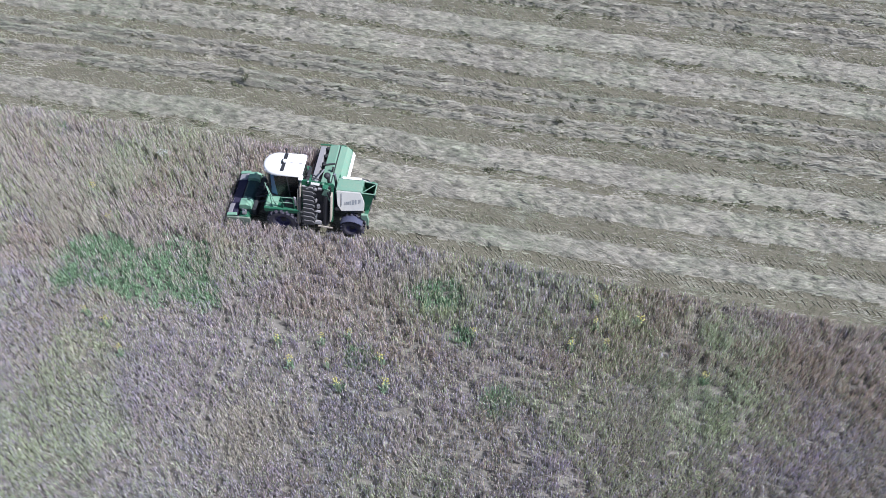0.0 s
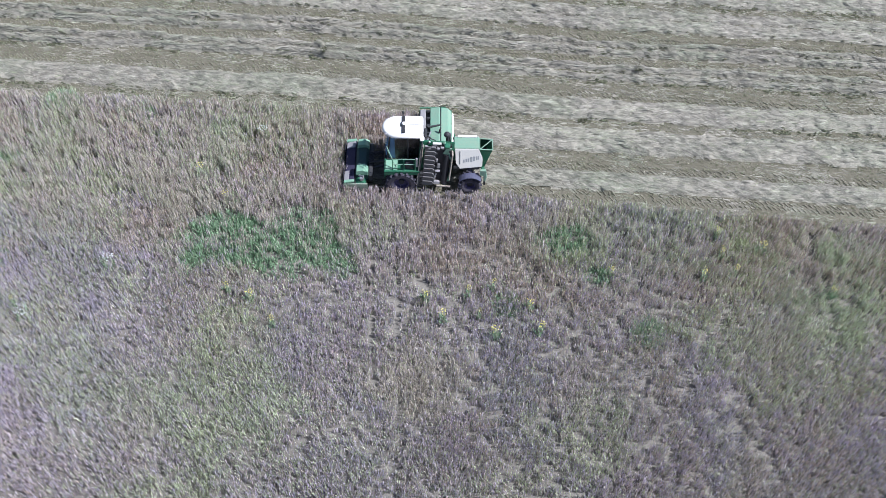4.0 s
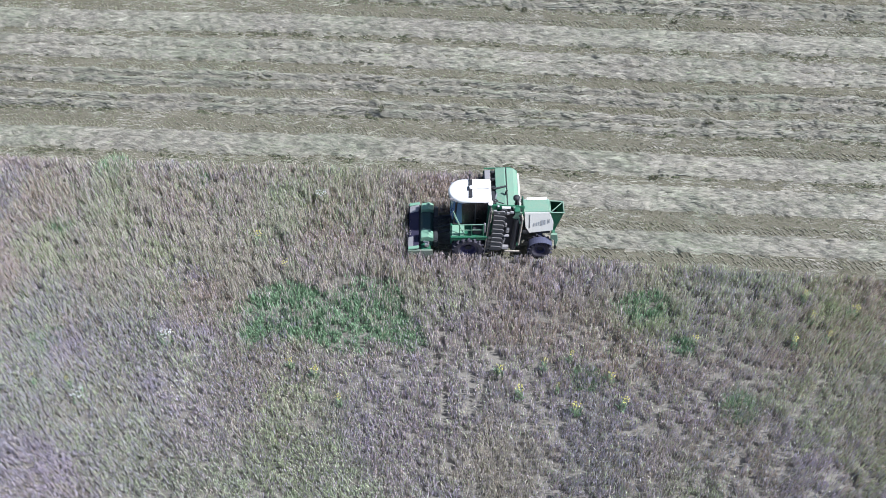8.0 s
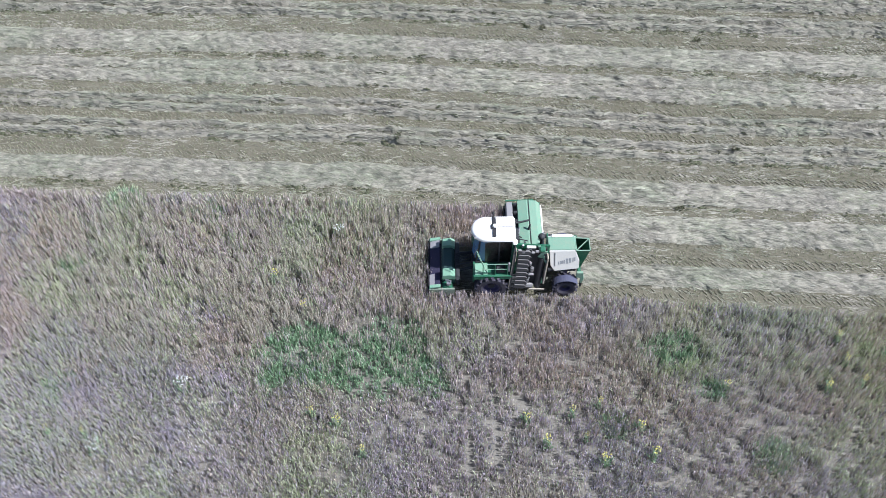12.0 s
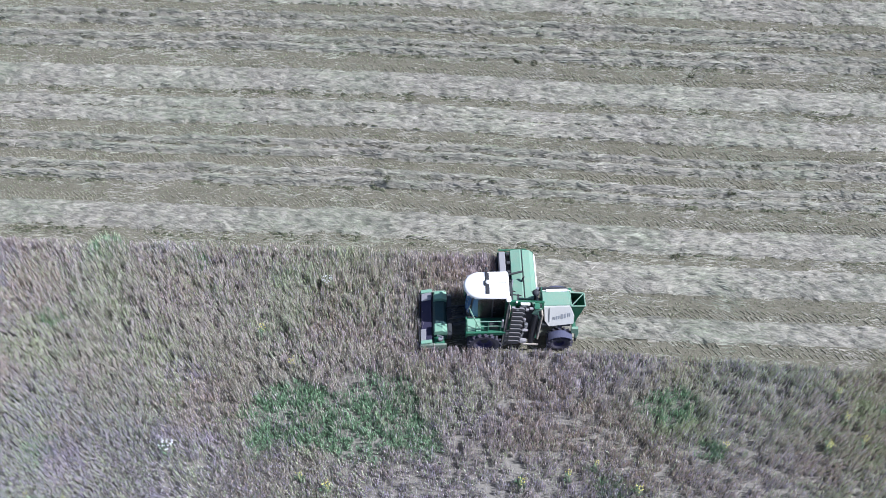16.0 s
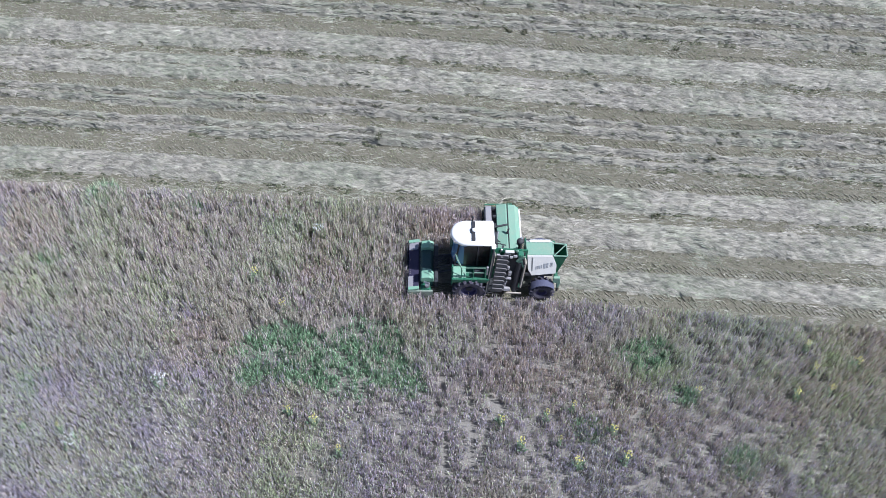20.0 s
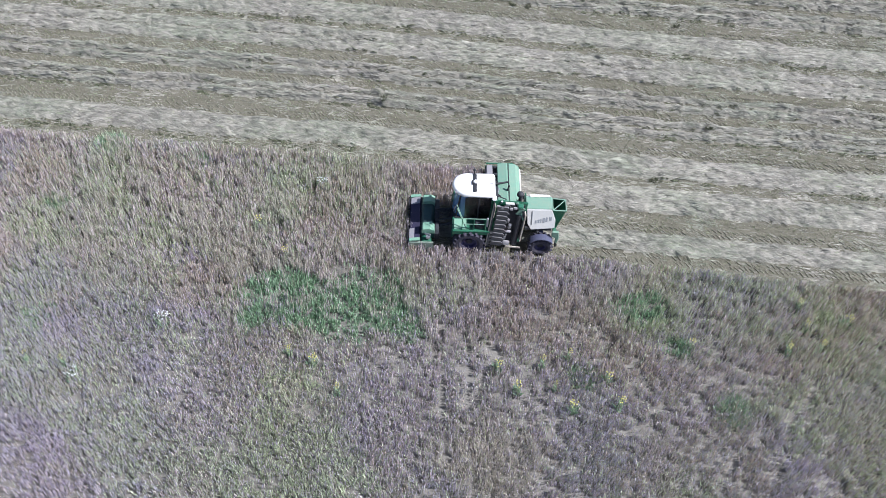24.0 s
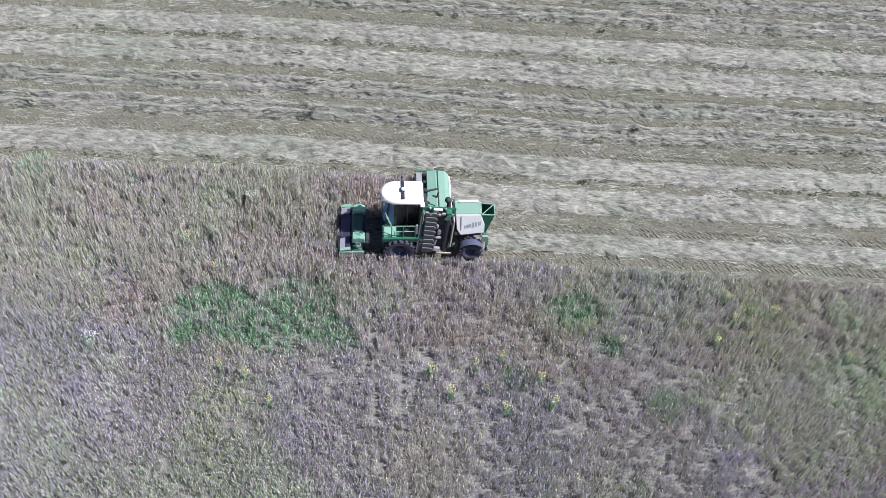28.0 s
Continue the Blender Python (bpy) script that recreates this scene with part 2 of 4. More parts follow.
def prism(profile, axis, a, b, bev=0.015, bm=None):
    """A closed profile drawn out along an axis from a to b. Profile pairs: (x, z) for y, (y, z) for x, (x, y) for z."""
    bm2 = bmesh.new()
    put = {"y": lambda u, v, w: (u, w, v), "x": lambda u, v, w: (w, u, v), "z": lambda u, v, w: (u, v, w)}[axis]
    lo = [bm2.verts.new(put(u, v, a)) for u, v in profile]
    hi = [bm2.verts.new(put(u, v, b)) for u, v in profile]
    bm2.faces.new(lo)
    bm2.faces.new(hi[::-1])
    k = len(profile)
    for i in range(k):
        bm2.faces.new((lo[i], hi[i], hi[(i + 1) % k], lo[(i + 1) % k]))
    bmesh.ops.recalc_face_normals(bm2, faces=bm2.faces)
    if bev:
        bmesh.ops.bevel(bm2, geom=bm2.edges[:], offset=bev, segments=1, affect="EDGES", clamp_overlap=True)
    return joined(bm, bm2)


def rod(p, q, r, seg=10, bm=None, r2=None):
    p, q = Vector(p), Vector(q)
    d = q - p
    bm2 = bmesh.new()
    bmesh.ops.create_cone(bm2, cap_ends=True, segments=seg, radius1=r, radius2=r if r2 is None else r2, depth=d.length)
    bmesh.ops.transform(bm2, matrix=Matrix.Translation((p + q) / 2) @ d.to_track_quat("Z", "Y").to_matrix().to_4x4(), verts=bm2.verts)
    return joined(bm, bm2)


def ball(c, r, squash=1.0, bm=None, seg=16):
    bm2 = bmesh.new()
    bmesh.ops.create_uvsphere(bm2, u_segments=seg, v_segments=seg // 2 + 2, radius=r)
    bmesh.ops.transform(bm2, matrix=Matrix.Translation(c) @ Matrix.Diagonal((1, 1, squash, 1)), verts=bm2.verts)
    return joined(bm, bm2)


def turned(profile, seg=36):
    """A ring round the y axis from a closed profile of (radius, y)."""
    bm = bmesh.new()
    rings = []
    for i in range(seg):
        a = 2 * math.pi * i / seg
        rings.append([bm.verts.new((r * math.cos(a), y, r * math.sin(a))) for r, y in profile])
    k = len(profile)
    for i in range(seg):
        r0, r1 = rings[i], rings[(i + 1) % seg]
        for j in range(k):
            bm.faces.new((r0[j], r1[j], r1[(j + 1) % k], r0[(j + 1) % k]))
    return bm


def shell(points_in, points_out, axis, a, b):
    """A bent sheet with thickness: inner and outer lines drawn along an axis."""
    return prism(points_out + points_in[::-1], axis, a, b, 0.0)


# ---- noise on arrays ----
def lattice(x, y, cell, seed):
    rng = np.random.RandomState(seed)
    tab = rng.rand(257, 257)
    u, v = np.asarray(x) / cell + 4000.3, np.asarray(y) / cell + 4000.7
    i, j = np.floor(u).astype(int), np.floor(v).astype(int)
    fu, fv = u - i, v - j
    fu, fv = fu * fu * (3 - 2 * fu), fv * fv * (3 - 2 * fv)
    i, j = i % 256, j % 256
    return (tab[i, j] * (1 - fu) + tab[i + 1, j] * fu) * (1 - fv) + (tab[i, j + 1] * (1 - fu) + tab[i + 1, j + 1] * fu) * fv


def clouds(x, y, cell, seed, octaves=3):
    s, w, a = 0.0, 0.0, 1.0
    for k in range(octaves):
        s = s + a * lattice(x, y, cell / 2**k, seed + 31 * k)
        w, a = w + a, a * 0.55
    return s / w


def smoothstep(a, b, x):
    t = np.clip((np.asarray(x) - a) / (b - a), 0, 1)
    return t * t * (3 - 2 * t)


# ---- plan of the field ----
MOWER_X, EDGE_FAR, EDGE_NEAR = 0.9, 3.55, -1.85
# bands of one round of passes, from y = 5.94: (width, kind)   r ridge, s swath, b bare band, t tyre band
ROUND = [(1.05, "t"), (0.55, "b"), (0.45, "r"), (0.22, "b"), (0.51, "r"), (0.89, "t"), (0.52, "r"), (0.21, "b"), (0.41, "r"), (1.17, "t"),
         (1.02, "s"), (0.08, "b"), (0.83, "s"), (0.75, "b"), (1.79, "s")]
NEAR_BANDS = [(-2.75, -0.89, "t"), (-0.89, 0.35, "s"), (0.35, 1.82, "t"), (1.82, 3.54, "s"), (3.54, 4.32, "b"), (4.32, 5.94, "s")]
BANDS = list(NEAR_BANDS)
yy = 5.94
for k in range(9):
    for w, kind in ROUND:
        BANDS.append((yy, yy + w, kind))
        yy += w
FIELD_END = yy


def row_shift(x):
    """The passes bend a little along the field."""
    return np.interp(x, [-60, -17, -8, 0, 7, 16, 30, 60], [0.2, 0.42, 0.5, 0.25, 0.0, -0.12, -0.2, -0.5])


def band_at(x, y):
    """Index into BANDS (or -1) and how far across the band a place lies, 0 to 1."""
    wob = (clouds(x, y * 0.45, 3.0, 5) - 0.5) * 0.30 + (lattice(x, y * 0.5, 0.7, 6) - 0.5) * 0.11
    ye = np.asarray(y) - row_shift(x) * smoothstep(3.0, 5.0, y) - wob
    starts = np.array([b[0] for b in BANDS] + [FIELD_END])
    idx = np.searchsorted(starts, ye) - 1
    idx = np.where((ye < starts[0]) | (ye >= FIELD_END), -1, idx)
    safe = np.clip(idx, 0, len(BANDS) - 1)
    lo, hi = starts[safe], starts[safe + 1]
    return idx, (ye - lo) / (hi - lo)


def is_crop(x, y):
    """Standing crop: the block on the near side, and the strip that the mower has still to cut."""
    wav = (clouds(x, y, 1.2, 9) - 0.5) * 0.3
    near = np.asarray(y) < np.interp(x, [-3, 1, 5, 12, 22, 40], [EDGE_NEAR, -1.78, -1.76, -1.95, -2.3, -2.6]) + wav
    ahead = (np.asarray(y) < EDGE_FAR + wav) & (np.asarray(x) < np.where(np.asarray(y) > 1.15, MOWER_X, -2.95) + wav)
    return near | ahead


KINDS = np.array([{"t": 0, "b": 1, "s": 2, "r": 3}[b[2]] for b in BANDS] + [1])


def ground_height(x, y):
    idx, u = band_at(x, y)
    kind = KINDS[idx]
    bow = np.sin(np.clip(u, 0, 1) * math.pi)
    n1 = clouds(x * 0.5, y, 1.1, 21)
    n2 = clouds(x * 1.1 + y * 0.7, (y - 0.3 * x) * 1.3, 0.5, 22, 2)
    n3 = clouds(x * 0.9 + y * 0.5, y - 0.3 * x, 0.30, 23, 2)
    h = np.where(kind == 2, np.sqrt(bow + 0.001) * (0.10 + 0.18 * n1) + 0.26 * n2 + 0.16 * n3 - 0.18, 0.0)
    h = np.where(kind == 3, bow * (0.20 + 0.32 * n1) + (0.30 * (n2 - 0.4) + 0.18 * (n3 - 0.5)) * bow, h)
    h = np.where(kind == 0, -0.05 * bow + 0.03 * n2, h)
    h = np.where(kind == 1, 0.03 * n2, h)
    h = np.where(is_crop(x, y) | (idx < 0), 0.03 * n2, h)
    return h * (np.abs(x) < 130)


def spaced(*runs):
    out = []
    for a, b, step in runs:
        out.extend(np.arange(a, b - 1e-6, step))
    out.append(runs[-1][1])
    return np.array(out)


def build_ground():
    xs = spaced((-1500, -120, 120), (-120, -42, 1.6), (-42, -31, 0.3), (-31, 31, 0.14), (31, 42, 0.3), (42, 120, 1.6), (120, 1500, 120))
    ys = spaced((-1500, -60, 110), (-60, -21, 2.0), (-21, -2.6, 0.6), (-2.6, 30, 0.11), (30, 90, 0.4), (90, 1500, 120))
    gx, gy = np.meshgrid(xs, ys)
    gz = ground_height(gx, gy)
    nx, ny = len(xs), len(ys)
    co = np.stack([gx, gy, gz], -1).reshape(-1, 3).astype(np.float32)
    i = np.arange(nx * ny).reshape(ny, nx)
    quads = np.stack([i[:-1, :-1], i[:-1, 1:], i[1:, 1:], i[1:, :-1]], -1).reshape(-1, 4)
    me = bpy.data.meshes.new("ground")
    me.from_pydata(co, [], quads)
    cx, cy = co[quads].mean(1)[:, 0], co[quads].mean(1)[:, 1]
    idx, u = band_at(cx, cy)
    slot = np.where(KINDS[idx] >= 2, 1, 0)
    slot = np.where(idx < 0, 0, slot)
    slot = np.where(is_crop(cx, cy), 2, slot)
    for m in (M_SOIL, M_SWATH, M_CROPSOIL):
        me.materials.append(m)
    me.polygons.foreach_set("material_index", slot.astype(np.int32))
    me.polygons.foreach_set("use_smooth", np.ones(len(quads), bool))
    tagged(new("ground", me), "mown field ground with straw swaths, tyre bands and crop floor", "ground", kind="structure")


build_ground()


def strands(name, x, y, z, height, width, lean_x, lean_y, mat, rng, label, category, tip=0.0, mid=0.62):
    """Upright blades: foot, a wider head at mid height, a tip; each one an island of its own."""
    k = len(x)
    a = rng.rand(k) * math.pi
    dx, dy = np.cos(a) * width / 2, np.sin(a) * width / 2
    mx, my, mz = x + lean_x * 0.35, y + lean_y * 0.35, z + height * mid
    tx, ty, tz = x + lean_x, y + lean_y, z + height
    co = np.empty((k, 4, 3), np.float32)
    co[:, 0] = np.stack([x, y, z - 0.04], -1)
    co[:, 1] = np.stack([mx + dx, my + dy, mz], -1)
    co[:, 2] = np.stack([mx - dx, my - dy, mz], -1)
    co[:, 3] = np.stack([tx, ty, tz], -1)
    base = np.arange(k)[:, None] * 4
    loops = (base + [0, 1, 2, 2, 1, 3]).astype(np.int32)
    starts = (np.arange(k)[:, None] * 6 + [0, 3]).astype(np.int32)
    me = bpy.data.meshes.new(name)
    me.vertices.add(k * 4)
    me.vertices.foreach_set("co", co.ravel())
    me.loops.add(k * 6)
    me.loops.foreach_set("vertex_index", loops.ravel())
    me.polygons.add(k * 2)
    me.polygons.foreach_set("loop_start", starts.ravel())
    me.update(calc_edges=True)
    me.materials.append(mat)
    return tagged(new(name, me), label, category, kind="stuff")


def lying(name, x, y, z, length, width, angle, arch, mat, rng, label, category):
    """Stalks that lie on the ground, bowed up in the middle."""
    k = len(x)
    cx, cy = np.cos(angle), np.sin(angle)
    bend = (rng.rand(k) - 0.5) * 0.5 * length
    co = np.empty((k, 6, 3), np.float32)
    for n, (s, up) in enumerate(((-0.5, 0.0), (0.0, 1.0), (0.5, 0.1))):
        px, py = x + cx * s * length - cy * bend * (0.25 - s * s), y + cy * s * length + cx * bend * (0.25 - s * s)
        pz = z + arch * up
        w = width * (1.0 if n == 1 else 0.55) / 2
        co[:, 2 * n] = np.stack([px - cy * w, py + cx * w, pz + width * 0.2], -1)
        co[:, 2 * n + 1] = np.stack([px + cy * w, py - cx * w, pz - width * 0.2], -1)
    base = np.arange(k)[:, None] * 6
    q = np.concatenate([base + [0, 1, 3, 2], base + [2, 3, 5, 4]], 1).reshape(-1, 4)
    me = bpy.data.meshes.new(name)
    me.from_pydata(co.reshape(-1, 3), [], q)
    me.materials.append(mat)
    return tagged(new(name, me), label, category, kind="stuff")


# ---- standing crop ----
TRACKS = [((-0.9, -6.4), (-0.6, -8.5), (-0.5, -10.7), (0.0, -13.2)), ((0.5, -6.8), (0.5, -8.3), (0.75, -10.6)), ((0.9, -6.9), (1.9, -7.7)), ((-7.6, -8.6), (-7.9, -10.6))]


def near_track(x, y):
    d = np.full(np.shape(x), 9.0)
    for line in TRACKS:
        for (ax, ay), (bx, by) in zip(line, line[1:]):
            t = np.clip(((x - ax) * (bx - ax) + (y - ay) * (by - ay)) / ((bx - ax) ** 2 + (by - ay) ** 2), 0, 1)
            d = np.minimum(d, np.hypot(x - ax - t * (bx - ax), y - ay - t * (by - ay)))
    return d + (clouds(x, y, 0.6, 77) - 0.5) * 0.5


def blot(x, y, cx, cy, rx, ry, seed, ragged=0.5):
    """1 in a ragged oval, 0 outside it."""
    d = np.hypot((x - cx) / rx, (y - cy) / ry) + (clouds(x, y, 1.6, seed) - 0.5) * 2 * ragged
    return smoothstep(1.12, 0.82, d)


def lush_share(x, y):
    """Low bright green weeds: one large patch and a small one."""
    return np.maximum(blot(x, y, -6.9, -5.5, 5.2, 2.3, 201, 0.65), np.maximum(blot(x, y, 8.6, -4.6, 1.3, 1.15, 202, 0.6), 0.8 * blot(x, y, 10.2, -6.6, 0.8, 0.6, 203)))


def tall_grass(x, y):
    """Tall grass: the wedge before the mower, and tufts round the green patches."""
    drift = clouds(x, y, 3.2, 41)
    wedge = smoothstep(-23, -17, x) * smoothstep(-1.5, -4.5, x) * smoothstep(-4.6, -2.6, y + 0.9 * np.sin(x * 0.5)) * (0.5 + 1.0 * smoothstep(0.38, 0.62, drift))
    rim = np.maximum(blot(x, y, -7.0, -5.0, 5.6, 2.9, 204, 0.5), blot(x, y, 8.6, -4.3, 2.0, 1.7, 205, 0.5))
    return np.clip(np.maximum(wedge, 0.62 * rim), 0, 1)


def green_share(x, y):
    drift = clouds(x, y, 6.0, 43)
    low = smoothstep(-5, -8, y) * smoothstep(8, 2, x) * smoothstep(-16, -8, x)
    return np.clip(0.05 + 0.38 * tall_grass(x, y) + 0.24 * low * (0.4 + 0.9 * drift) + 0.35 * smoothstep(0.56, 0.72, drift) + 0.34 * blot(x, y, 19.5, -8.5, 4.5, 4.5, 206, 0.8)
                   + 0.12 * smoothstep(0, -3, y) * smoothstep(3, 7, x) + 0.15 * blot(x, y, -21, 0.5, 4.5, 4.0, 207), 0, 0.9)


def brown_share(x, y):
    s = 0.22 + 0.5 * smoothstep(0.50, 0.70, clouds(x, y, 4.0, 52))
    for cx, cy, r in ((-12.5, -4.9, 2.6), (-6.5, 0.4, 3.5), (9, -8.5, 3.0), (-3.0, -3.2, 2.0)):
        s = s + 0.4 * smoothstep(r, r * 0.3, np.hypot(x - cx, y - cy))
    # extra brown darkens the right side, standing in for the weaker light there
    s = s + 0.45 * smoothstep(9, 15, x) * smoothstep(-3, -5.5, y)
    return np.clip(s + 0.9 * blot(x, y, 12.0, -11.6, 2.3, 1.7, 208), 0, 0.9)


def pale_share(x, y):
    s = 0.03 + 0.30 * smoothstep(0.58, 0.74, clouds(x, y, 2.4, 63))
    s = s + 0.42 * tall_grass(x, y) * smoothstep(0.42, 0.6, clouds(x, y, 1.5, 64)) + 0.55 * blot(x, y, 2.2, -13.3, 2.2, 1.6, 209) + 0.5 * blot(x, y, -7.2, -4.0, 6.2, 2.2, 204, 0.5) * smoothstep(0.45, 0.6, clouds(x, y, 1.0, 212)) + 0.5 * blot(x, y, 8.6, -3.6, 2.0, 1.3, 205, 0.5)
    return np.clip(s, 0, 0.7)


def violet_share(x, y):
    s = 0.10 + 0.4 * smoothstep(0.52, 0.7, clouds(x, y, 4.0, 66)) + 0.40 * smoothstep(-6.0, -9.5, y + 1.2 * (clouds(x, y, 5.0, 67) - 0.5))
    for cx, cy, r in ((13, -3.6, 5.5), (9.5, -5.5, 3.0), (-18, -10, 7.5)):
        s = s + 0.35 * smoothstep(r, r * 0.3, np.hypot(x - cx, y - cy))
    return np.clip(s, 0, 0.75)


def build_crop():
    rng = np.random.RandomState(11)
    zones = [(-30, 32, -20.5, EDGE_FAR + 0.2, 580), (-110, -30, -60, EDGE_FAR + 0.2, 6), (32, 110, -60, EDGE_NEAR + 0.2, 6), (-30, 32, -48, -20.5, 80), (-30, 32, -60, -48, 6)]
    sets = {"mauve": [], "green": [], "brown": [], "pale": [], "violet": [], "lush": []}
    for x0, x1, y0, y1, dens in zones:
        k = int((x1 - x0) * (y1 - y0) * dens)
        x, y = rng.uniform(x0, x1, k), rng.uniform(y0, y1, k)
        keep = is_crop(x, y)
        thin = 0.7 * clouds(x, y, 0.32, 71, 2) + 0.3 * clouds(x, y, 2.4, 72, 2)
        keep &= rng.rand(k) < 0.18 + 1.25 * smoothstep(0.34, 0.56, thin)
        keep &= near_track(x, y) > 0.11 + 0.40 * (clouds(x, y, 1.4, 78) - 0.5)
        x, y = x[keep], y[keep]
        k = len(x)
        kind = np.where(rng.rand(k) < brown_share(x, y), 2, 0)
        kind = np.where(rng.rand(k) < violet_share(x, y), 4, kind)
        kind = np.where(rng.rand(k) < green_share(x, y), 1, kind)
        kind = np.where(rng.rand(k) < pale_share(x, y), 3, kind)
        kind = np.where(rng.rand(k) < lush_share(x, y) * (0.72 + 0.25 * smoothstep(0.40, 0.52, clouds(x, y, 0.55, 211, 2))), 5, kind)
        big = 1.0 if dens > 100 else 2.2 if dens > 50 else 4.0
        for n, name in enumerate(sets):
            s = kind == n
            sets[name].append((x[s], y[s], np.full(s.sum(), big)))
    look_of = {
        "mauve": ("mauve_crop", 0.62, 0.029, 0.045, M_MAUVE, "dense mauve-grey flowering herb crop standing in the field", 0.74),
        "green": ("green_crop", 0.62, 0.031, 0.07, M_GREEN, "grey-green leafy stems among the herb crop", 0.62),
        "brown": ("brown_crop", 0.64, 0.029, 0.045, M_BROWN, "brown ripe seed heads among the herb crop", 0.72),
        "pale": ("pale_grass", 0.74, 0.022, 0.07, M_PALE, "pale dry grass stalks among the herb crop", 0.6),
        "violet": ("violet_crop", 0.60, 0.029, 0.05, M_VIOLET, "violet-grey flower spikes among the herb crop", 0.7),
        "lush": ("low_green_weeds", 0.42, 0.042, 0.06, M_LUSH, "low bright green weeds in a gap of the crop", 0.6),
    }
    for name, lists in sets.items():
        x, y, big = (np.concatenate([q[n] for q in lists]) for n in range(3))
        title, h, w, lean, mat, label, mid = look_of[name]
        wind = 3.2 if name in ("green", "pale") else 1.2
        k = len(x)
        tall = 0.35 * clouds(x, y, 1.7, 81) + 0.65 * clouds(x, y, 0.27, 82, 2)
        height = h * (0.30 + 1.35 * tall) * np.where(rng.rand(k) < 0.3, 0.7, 1.0) * rng.uniform(0.8, 1.12, k)
        height = height * (1 - 0.28 * smoothstep(-4.5, -9, y))
        if name != "lush":
            height = height * (1 + 0.35 * tall_grass(x, y) * (0.4 + clouds(x, y, 0.8, 83)))
        wind_x = (clouds(x, y, 1.5, 91) - 0.5) * 0.8
        strands(title, x, y, np.zeros(k), height, w * big * rng.uniform(0.6, 1.5, k), (rng.randn(k) * lean + wind_x * lean * wind),
                rng.randn(k) * lean + (clouds(x, y, 1.5, 92) - 0.4) * lean * wind * 0.6, mat, rng, label, "crop", mid=mid)


build_crop()


# ---- mown part: straw, stubble, tyre prints ----
def build_mown():
    rng = np.random.RandomState(12)
    k = 430000
    x, y = rng.uniform(-38, 40, k), rng.uniform(-2.6, 29, k)
    idx, u = band_at(x, y)
    kind = KINDS[idx]
    keep = ~is_crop(x, y) & (idx >= 0) & (rng.rand(k) < np.where(kind >= 2, 0.1 + 0.25 * (kind == 3) + 1.1 * smoothstep(0.25, 0.7, clouds(x * 0.6, y, 0.4, 131)) + 0.6 * clouds(x * 0.35, y, 2.6, 132), np.where(kind == 1, 0.10, 0.04) + 0.30 * smoothstep(0.45, 0.7, clouds(x * 0.5, y, 0.9, 133))))
    x, y, kind, u = x[keep], y[keep], kind[keep], u[keep]
    k = len(x)
    z = ground_height(x, y) + rng.rand(k) * np.where(kind == 3, 0.03, 0.015)
    flow = (clouds(x, y, 1.6, 101) - 0.5) * 1.2 + (clouds(x, y, 0.5, 102) - 0.5) * 0.8 - 0.14
    angle = flow + rng.randn(k) * 0.22
    lying("mown_straw", x, y, z, np.where(rng.rand(k) < 0.12, 1.5, 1.0) * rng.uniform(0.18, 0.58, k), np.where(rng.rand(k) < 0.12, 1.5, 1.0) * rng.uniform(0.015, 0.036, k), angle,
          rng.uniform(0.0, 0.016, k), M_STRAW, rng,
          "pale straw stalks lying in loose swaths", "straw")
    k = 230000
    x, y = rng.uniform(-38, 40, k), rng.uniform(-2.6, 29, k)
    idx, u = band_at(x, y)
    keep = ~is_crop(x, y) & (idx >= 0) & (KINDS[idx] < 2) & (rng.rand(k) < clouds(x, y, 1.5, 111) * 1.2)
    x, y = x[keep], y[keep]
    k = len(x)
    strands("stubble", x, y, ground_height(x, y), rng.uniform(0.05, 0.14, k), rng.uniform(0.02, 0.045, k), rng.randn(k) * 0.05, rng.randn(k) * 0.05,
            M_STUB, rng, "short cut stubble stalks between the swaths", "stubble")
    k = 56000
    x, y = rng.uniform(-38, 40, k), rng.uniform(-2.6, 29, k)
    idx, u = band_at(x, y)
    keep = ~is_crop(x, y) & (idx >= 0) & (KINDS[idx] < 2)
    x, y = x[keep], y[keep]
    k = len(x)
    lying("soil_crumbs", x, y, ground_height(x, y) + 0.005, rng.uniform(0.03, 0.12, k), rng.uniform(0.02, 0.05, k), rng.rand(k) * 3.14, rng.uniform(0.01, 0.04, k),
          M_CRUMB, rng, "dry soil crumbs and chaff between the swaths", "soil")
    # dark weed strands that also stand in for the shade along the ridges
    k = 60000
    x, y = rng.uniform(-38, 40, k), rng.uniform(4, 29, k)
    idx, u = band_at(x, y)
    kind = KINDS[idx]
    edge = ((kind == 3) & ((u < 0.25) | (u > 0.9))) | ((kind == 2) & (u < 0.06)) | ((kind == 1) & (u > 0.5))
    keep = edge & (idx >= 0) & ~is_crop(x, y) & (clouds(x, y * 0.4, 1.1, 121) > 0.50)
    x, y = x[keep], y[keep]
    k = len(x)
    lying("weed_shade_strands", x, y, ground_height(x, y) + 0.02, rng.uniform(0.12, 0.40, k), rng.uniform(0.03, 0.08, k), rng.randn(k) * 0.25, rng.uniform(0.02, 0.08, k),
          M_WEED_AND_SHADE, rng, "dark weed strands, also standing in for shade along the swath edges", "weeds")
    # clods pressed up between the lugs of the tyres
    rows = []
    for y0, y1, kd in BANDS:
        if kd == "t" and y0 < 29:
            mid = (y0 + y1) / 2 if y1 - y0 < 1.0 else y0 + 0.42
            if y0 < 1:
                rows.append((-1.22, 4.6)) if y0 < 0 else rows.append((0.78, 4.6))
            else:
                rows.append((mid, -38))
                if y1 - y0 > 1.3:
                    rows.append((y0 + 1.1, -38))
    vs, fs = [], []
